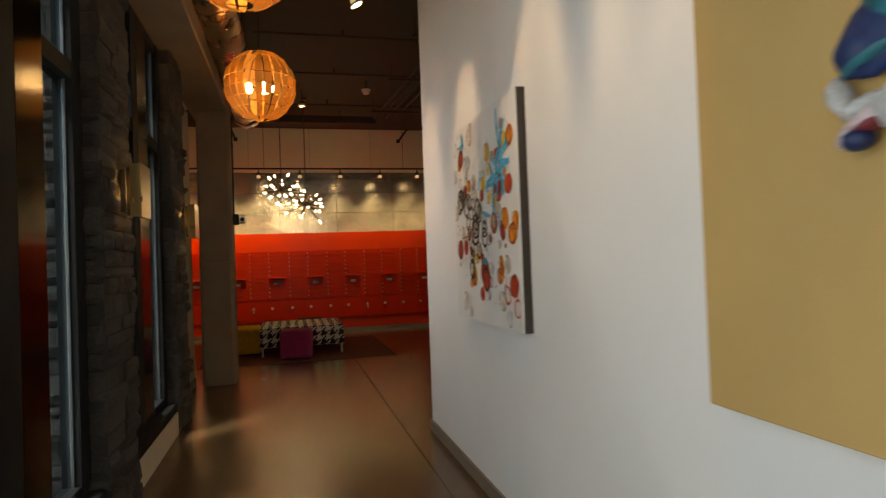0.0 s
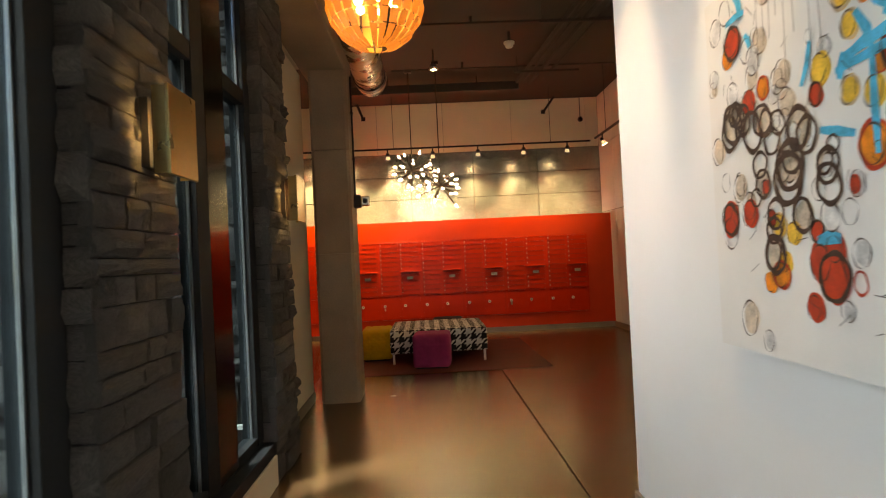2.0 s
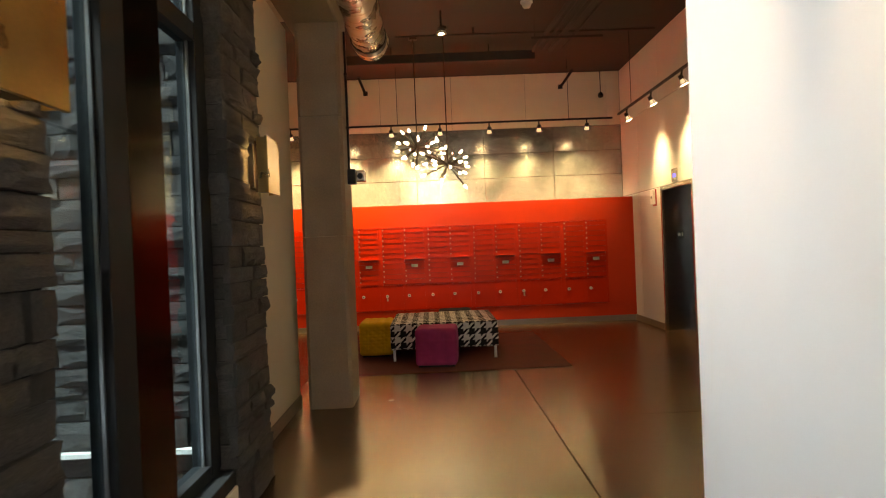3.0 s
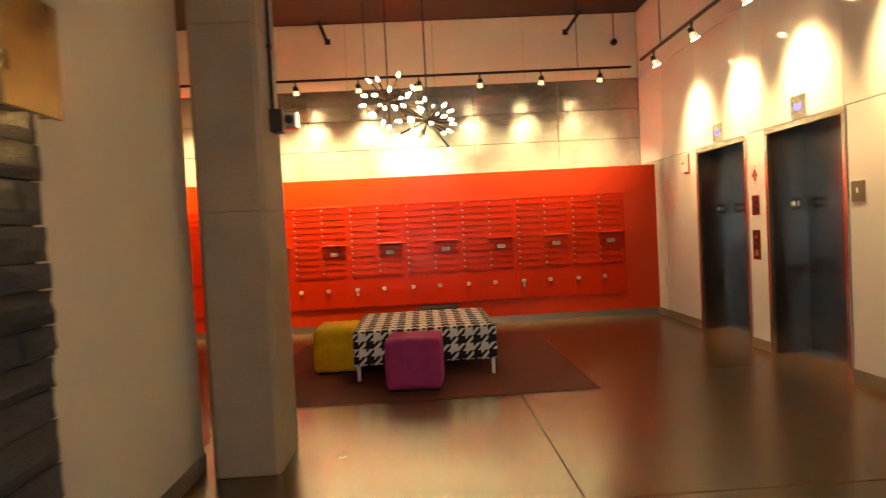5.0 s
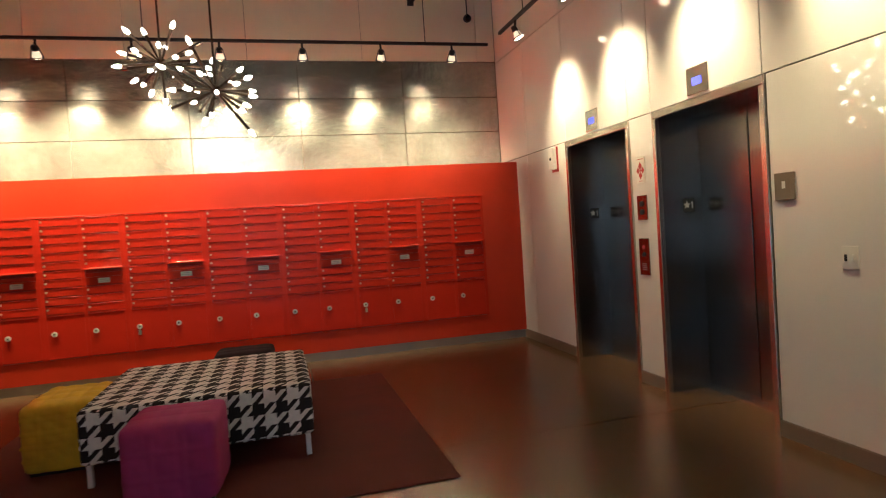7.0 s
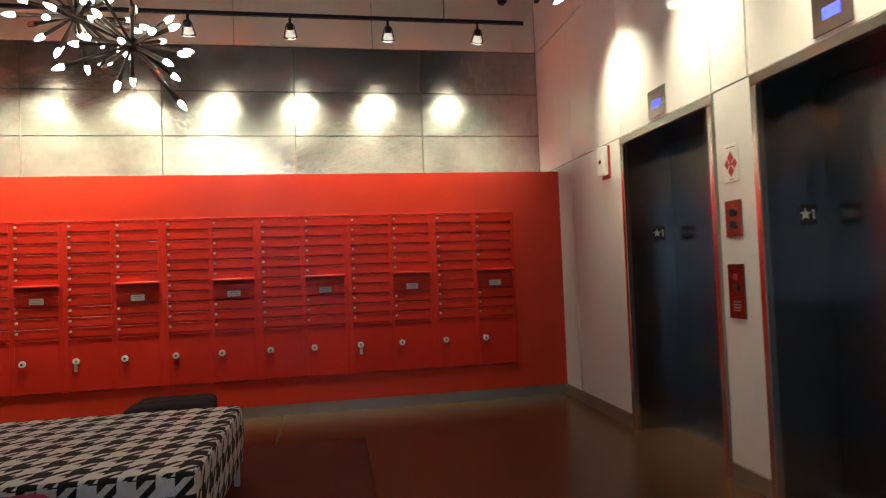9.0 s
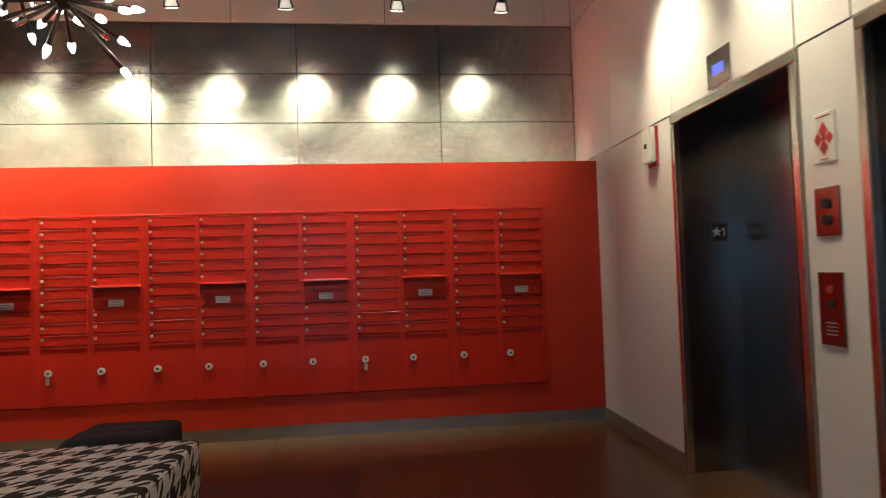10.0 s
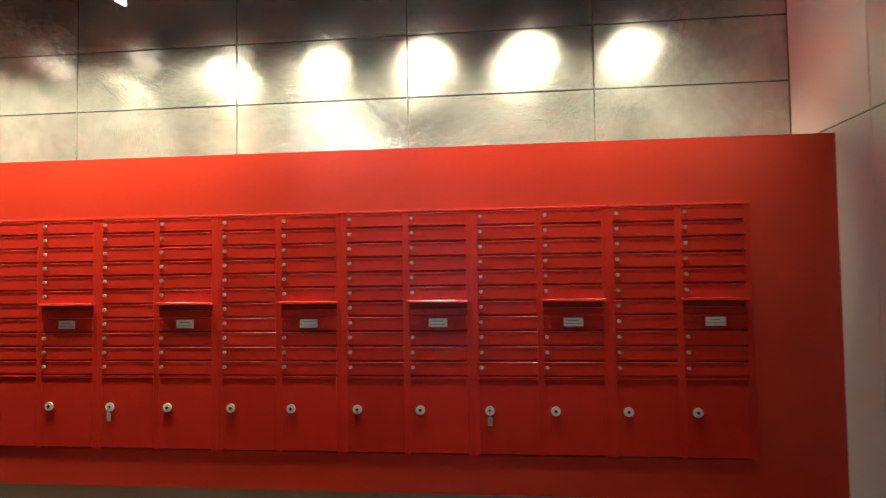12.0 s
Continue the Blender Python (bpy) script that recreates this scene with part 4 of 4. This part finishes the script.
# ---- wall sconces ----
def sconce(y, z):
    t = thing("wall_sconce", (-1.105, y, z), "brass-fronted box sconce glowing against the stone", "wall sconce", "sconces")
    part("back_plate", box(B(), -0.03, 0.0, -0.075, 0.075, -0.13, 0.13), M_BLACK, t)
    part("core", box(B(), 0.0, 0.085, -0.045, 0.045, -0.15, 0.15, 0.002), M_BRONZE, t, "dark bronze core")
    part("front_plate", box(B(), 0.085, 0.1, -0.13, 0.13, -0.165, 0.165, 0.002), M_BRASS, t, "aged brass front plate")
    for s in (-1, 1):
        part("lamp_tube", rod(B(), (0.062, s * 0.070, -0.11), (0.062, s * 0.070, 0.11), 0.006, n=10), M_WARMBULB, t, "lit tube lamp")
        part("side_lip", box(B(), 0.035, 0.0845, s * 0.115 - 0.003, s * 0.115 + 0.003, -0.16, 0.16), M_BRASS, t)
        bulb_lamp((-1.043, y + s * 0.088, z), 1.3, 0.01, (1, 0.66, 0.26))


sconce(3.24, 1.965)
sconce(5.42, 1.93)

# ---- ceiling services ----
t = thing("air_duct", (-0.70, 2.2, 3.77), "round galvanised spiral air duct under the ceiling", "duct")
part("duct_pipe", rod(B(), (0, 0, 0), (0, 6.6, 0), 0.19, n=28), M_DUCT, t, "", True)
for k in range(34):
    bm = rod(B(), (0, 0.1 + 0.19 * k, 0), (0, 0.108 + 0.19 * k, 0), 0.192, n=28)
    part("spiral_seam", bm, M_DUCT, t, "", True)
part("end_collar", rod(B(), (0, 6.3, 0), (0, 6.42, 0), 0.202, n=28), M_BLACK, t, "dark collar")
part("elbow", rod(B(), (0, 6.6, 0), (0.02, 6.8, 0.12), 0.19, 0.18, 28), M_DUCT, t, "", True)
for y in (1.2, 3.6, 5.8):
    part("strap", rod(B(), (0.0, y, 0.19), (0.0, y, 0.73), 0.006, n=6), M_BLACK, t)
bm = box(B(), -1.3, 1.6, 11.05, 11.25, 4.22, 4.36, 0.01)
t = thing("ceiling_beam", (0, 0, 0), "dark painted steel channel under the ceiling", "beam")
part("channel", bm, M_CEILING, t)
for x in (-0.6, 0.9):
    part("hanger", rod(B(), (x, 11.15, 4.36), (x, 11.15, 4.5), 0.01, n=6), M_CEILING, t)
t = thing("pipe_rack", (0, 0, 0), "dark painted sprinkler pipes and conduits under the ceiling", "pipes")
for k, (x, z, r) in enumerate(((1.55, 4.3, 0.03), (1.68, 4.32, 0.02), (1.80, 4.3, 0.035), (2.0, 4.34, 0.02))):
    part("pipe", rod(B(), (x, 10.9, z), (x + 0.45, 4.6, z), r, n=10), M_CEILING, t)
for y in (6.4, 8.2, 10.2):
    part("bracket", box(B(), 1.4, 2.4, y, y + 0.04, 4.24, 4.27), M_CEILING, t)
    part("bracket_rod", rod(B(), (1.45, y + 0.02, 4.25), (1.45, y + 0.02, 4.5), 0.006, n=6), M_CEILING, t)
t = thing("pipe_rack", (0, 0, 0), "thin dark conduit runs across the ceiling", "pipes")
for y, z in ((10.4, 4.4), (8.6, 4.42), (7.0, 4.42)):
    part("conduit", rod(B(), (-0.5, y, z), (3.2, y, z), 0.014, n=8), M_CEILING, t)
for y in (10.4, 8.6, 7.0):
    part("clip", box(B(), 0.6, 0.63, y - 0.01, y + 0.01, 4.41, 4.5), M_CEILING, t)
t = thing("downlight", (0.145, 9.76, 4.24), "small cone downlight hanging under the dark ceiling", "downlight")
part("stem", rod(B(), (0, 0, 0.03), (0, 0, 0.26), 0.012, n=8), M_CEILING, t)
part("reflector", rod(B(), (0, 0, -0.04), (0, 0, 0.05), 0.075, 0.035, 16), M_CHROME, t, "bright reflector", True)
part("bulb", rod(B(), (0, 0, -0.045), (0, 0, -0.041), 0.04, n=14), M_LENS, t, "lit lens")
spot((0.145, 9.76, 4.18), (0.145, 9.76, 0), 6, 80)
t = thing("smoke_detector", (1.18, 9.17, 4.3), "white round smoke detector under the dark ceiling", "smoke detector")
part("base", rod(B(), (0, 0, 0.03), (0, 0, 0.055), 0.075, n=18), M_LABEL, t, "", True)
part("dome", rod(B(), (0, 0, -0.02), (0, 0, 0.03), 0.045, 0.065, 18), M_LABEL, t, "", True)
part("stem", rod(B(), (0, 0, 0.055), (0, 0, 0.2), 0.02, n=8), M_CEILING, t)
for x, dx in ((-1.29, 0.1), (2.56, -0.2)):
    t = thing("brace", (x, 12.8, 4.5), "dark steel brace from the ceiling to the cream wall", "brace")
    part("strut", rod(B(), (0, -0.1, 0), (dx, 0.06, -0.27), 0.024, n=8), M_BLACK, t)
    part("foot", box(B(), dx - 0.04, dx + 0.04, 0.05, 0.062, -0.3, -0.22), M_BLACK, t)
t = thing("security_camera", (3.09, 12.862, 4.06), "small black dome camera on the cream wall", "camera")
part("mount", rod(B(), (0, 0, 0), (0, -0.03, 0), 0.05, n=16), M_BLACK, t)
part("dome", ball(B(), (0, -0.045, -0.01), 0.045), M_GLOSSBLACK, t, "", True)
part("cable", rod(B(), (0.0, -0.01, 0.05), (0.0, -0.01, 0.43), 0.008, n=6), M_BLACK, t)


# ---- stone pilasters and their outside fins ----
def stone_mesh(seed):
    bm = B()
    bmesh.ops.create_grid(bm, x_segments=4, y_segments=3, size=0.5)
    for v in bm.verts:
        ex, ey = abs(v.co.x) > 0.49, abs(v.co.y) > 0.49
        h = noise.noise(Vector((v.co.x * 3, v.co.y * 3, seed * 7.3))) * 0.5 + noise.noise(Vector((v.co.x * 9, v.co.y * 9, seed * 3.1))) * 0.3
        v.co.z = (0.45 if ex or ey else 0.85) + 0.5 * h
        if ex:
            v.co.x *= 1 - 0.05 * abs(noise.noise(Vector((v.co.y * 4, seed, 1))))
        if ey:
            v.co.y *= 1 - 0.10 * abs(noise.noise(Vector((v.co.x * 5, seed, 2))))
    edge = [e for e in bm.edges if e.is_boundary]
    g = bmesh.ops.extrude_edge_only(bm, edges=edge)
    for v in g["geom"]:
        if isinstance(v, bmesh.types.BMVert):
            v.co.z = -0.6
    return mesh_of("stone", bm, M_STONE)


STONES = [stone_mesh(k) for k in range(14)]


def lay(parent, origin, across, out, length, z0, z1, rnd, big=1.0):
    """Courses of split stones on a face; across: the way along it, out: its normal."""
    z = z0
    across, out = Vector(across), Vector(out)
    while z < z1 - 0.02:
        h = min(rnd.choice((0.06, 0.085, 0.10, 0.115, 0.14)) * big, z1 - z)
        s = 0.0
        while s < length - 0.02:
            w = rnd.uniform(0.13, 0.42) * big
            if length - s - w < 0.1:
                w = length - s
            m = Matrix.Identity(4)
            up = Vector((0, 0, 1))
            for i, c in enumerate((across * (w - 0.006), up * (h - 0.005), out * rnd.uniform(0.018, 0.065))):
                for j in range(3):
                    m[j][i] = c[j]
            p = Vector(origin) + across * (s + w / 2) + up * (z + h / 2)
            for j in range(3):
                m[j][3] = p[j]
            ob = shared("stone", rnd.choice(STONES), parent)
            ob.matrix_basis = m
            s += w
        z += h


def pilaster(name, y0, y1, seed):
    rnd = random.Random(seed)
    p = structure(name, box(B(), -3.0, -1.165, y0 + 0.025, y1 - 0.03, -0.12, 3.46), M_MORTAR, "grey split-face ledge stone pilaster running out through the window wall", "pilaster")
    lay(p, (-1.165, y0, 0), (0, 1, 0), (1, 0, 0), y1 - y0, 0, 3.46, rnd)
    lay(p, (-2.75, y0 + 0.025, 0), (1, 0, 0), (0, -1, 0), 1.6, 0, 3.46, rnd, 1.15)
    return p


pilaster("pilaster_1", 2.83, 3.50, 21)
pilaster("pilaster_2", 4.99, 5.66, 34)
t = thing("light_strip", (-2.0, 4.975, 0.40), "thin white strip fixed across the outside stone", "strip")
part("strip", box(B(), -0.72, 0.68, -0.03, 0.02, -0.012, 0.012), M_LABEL, t)
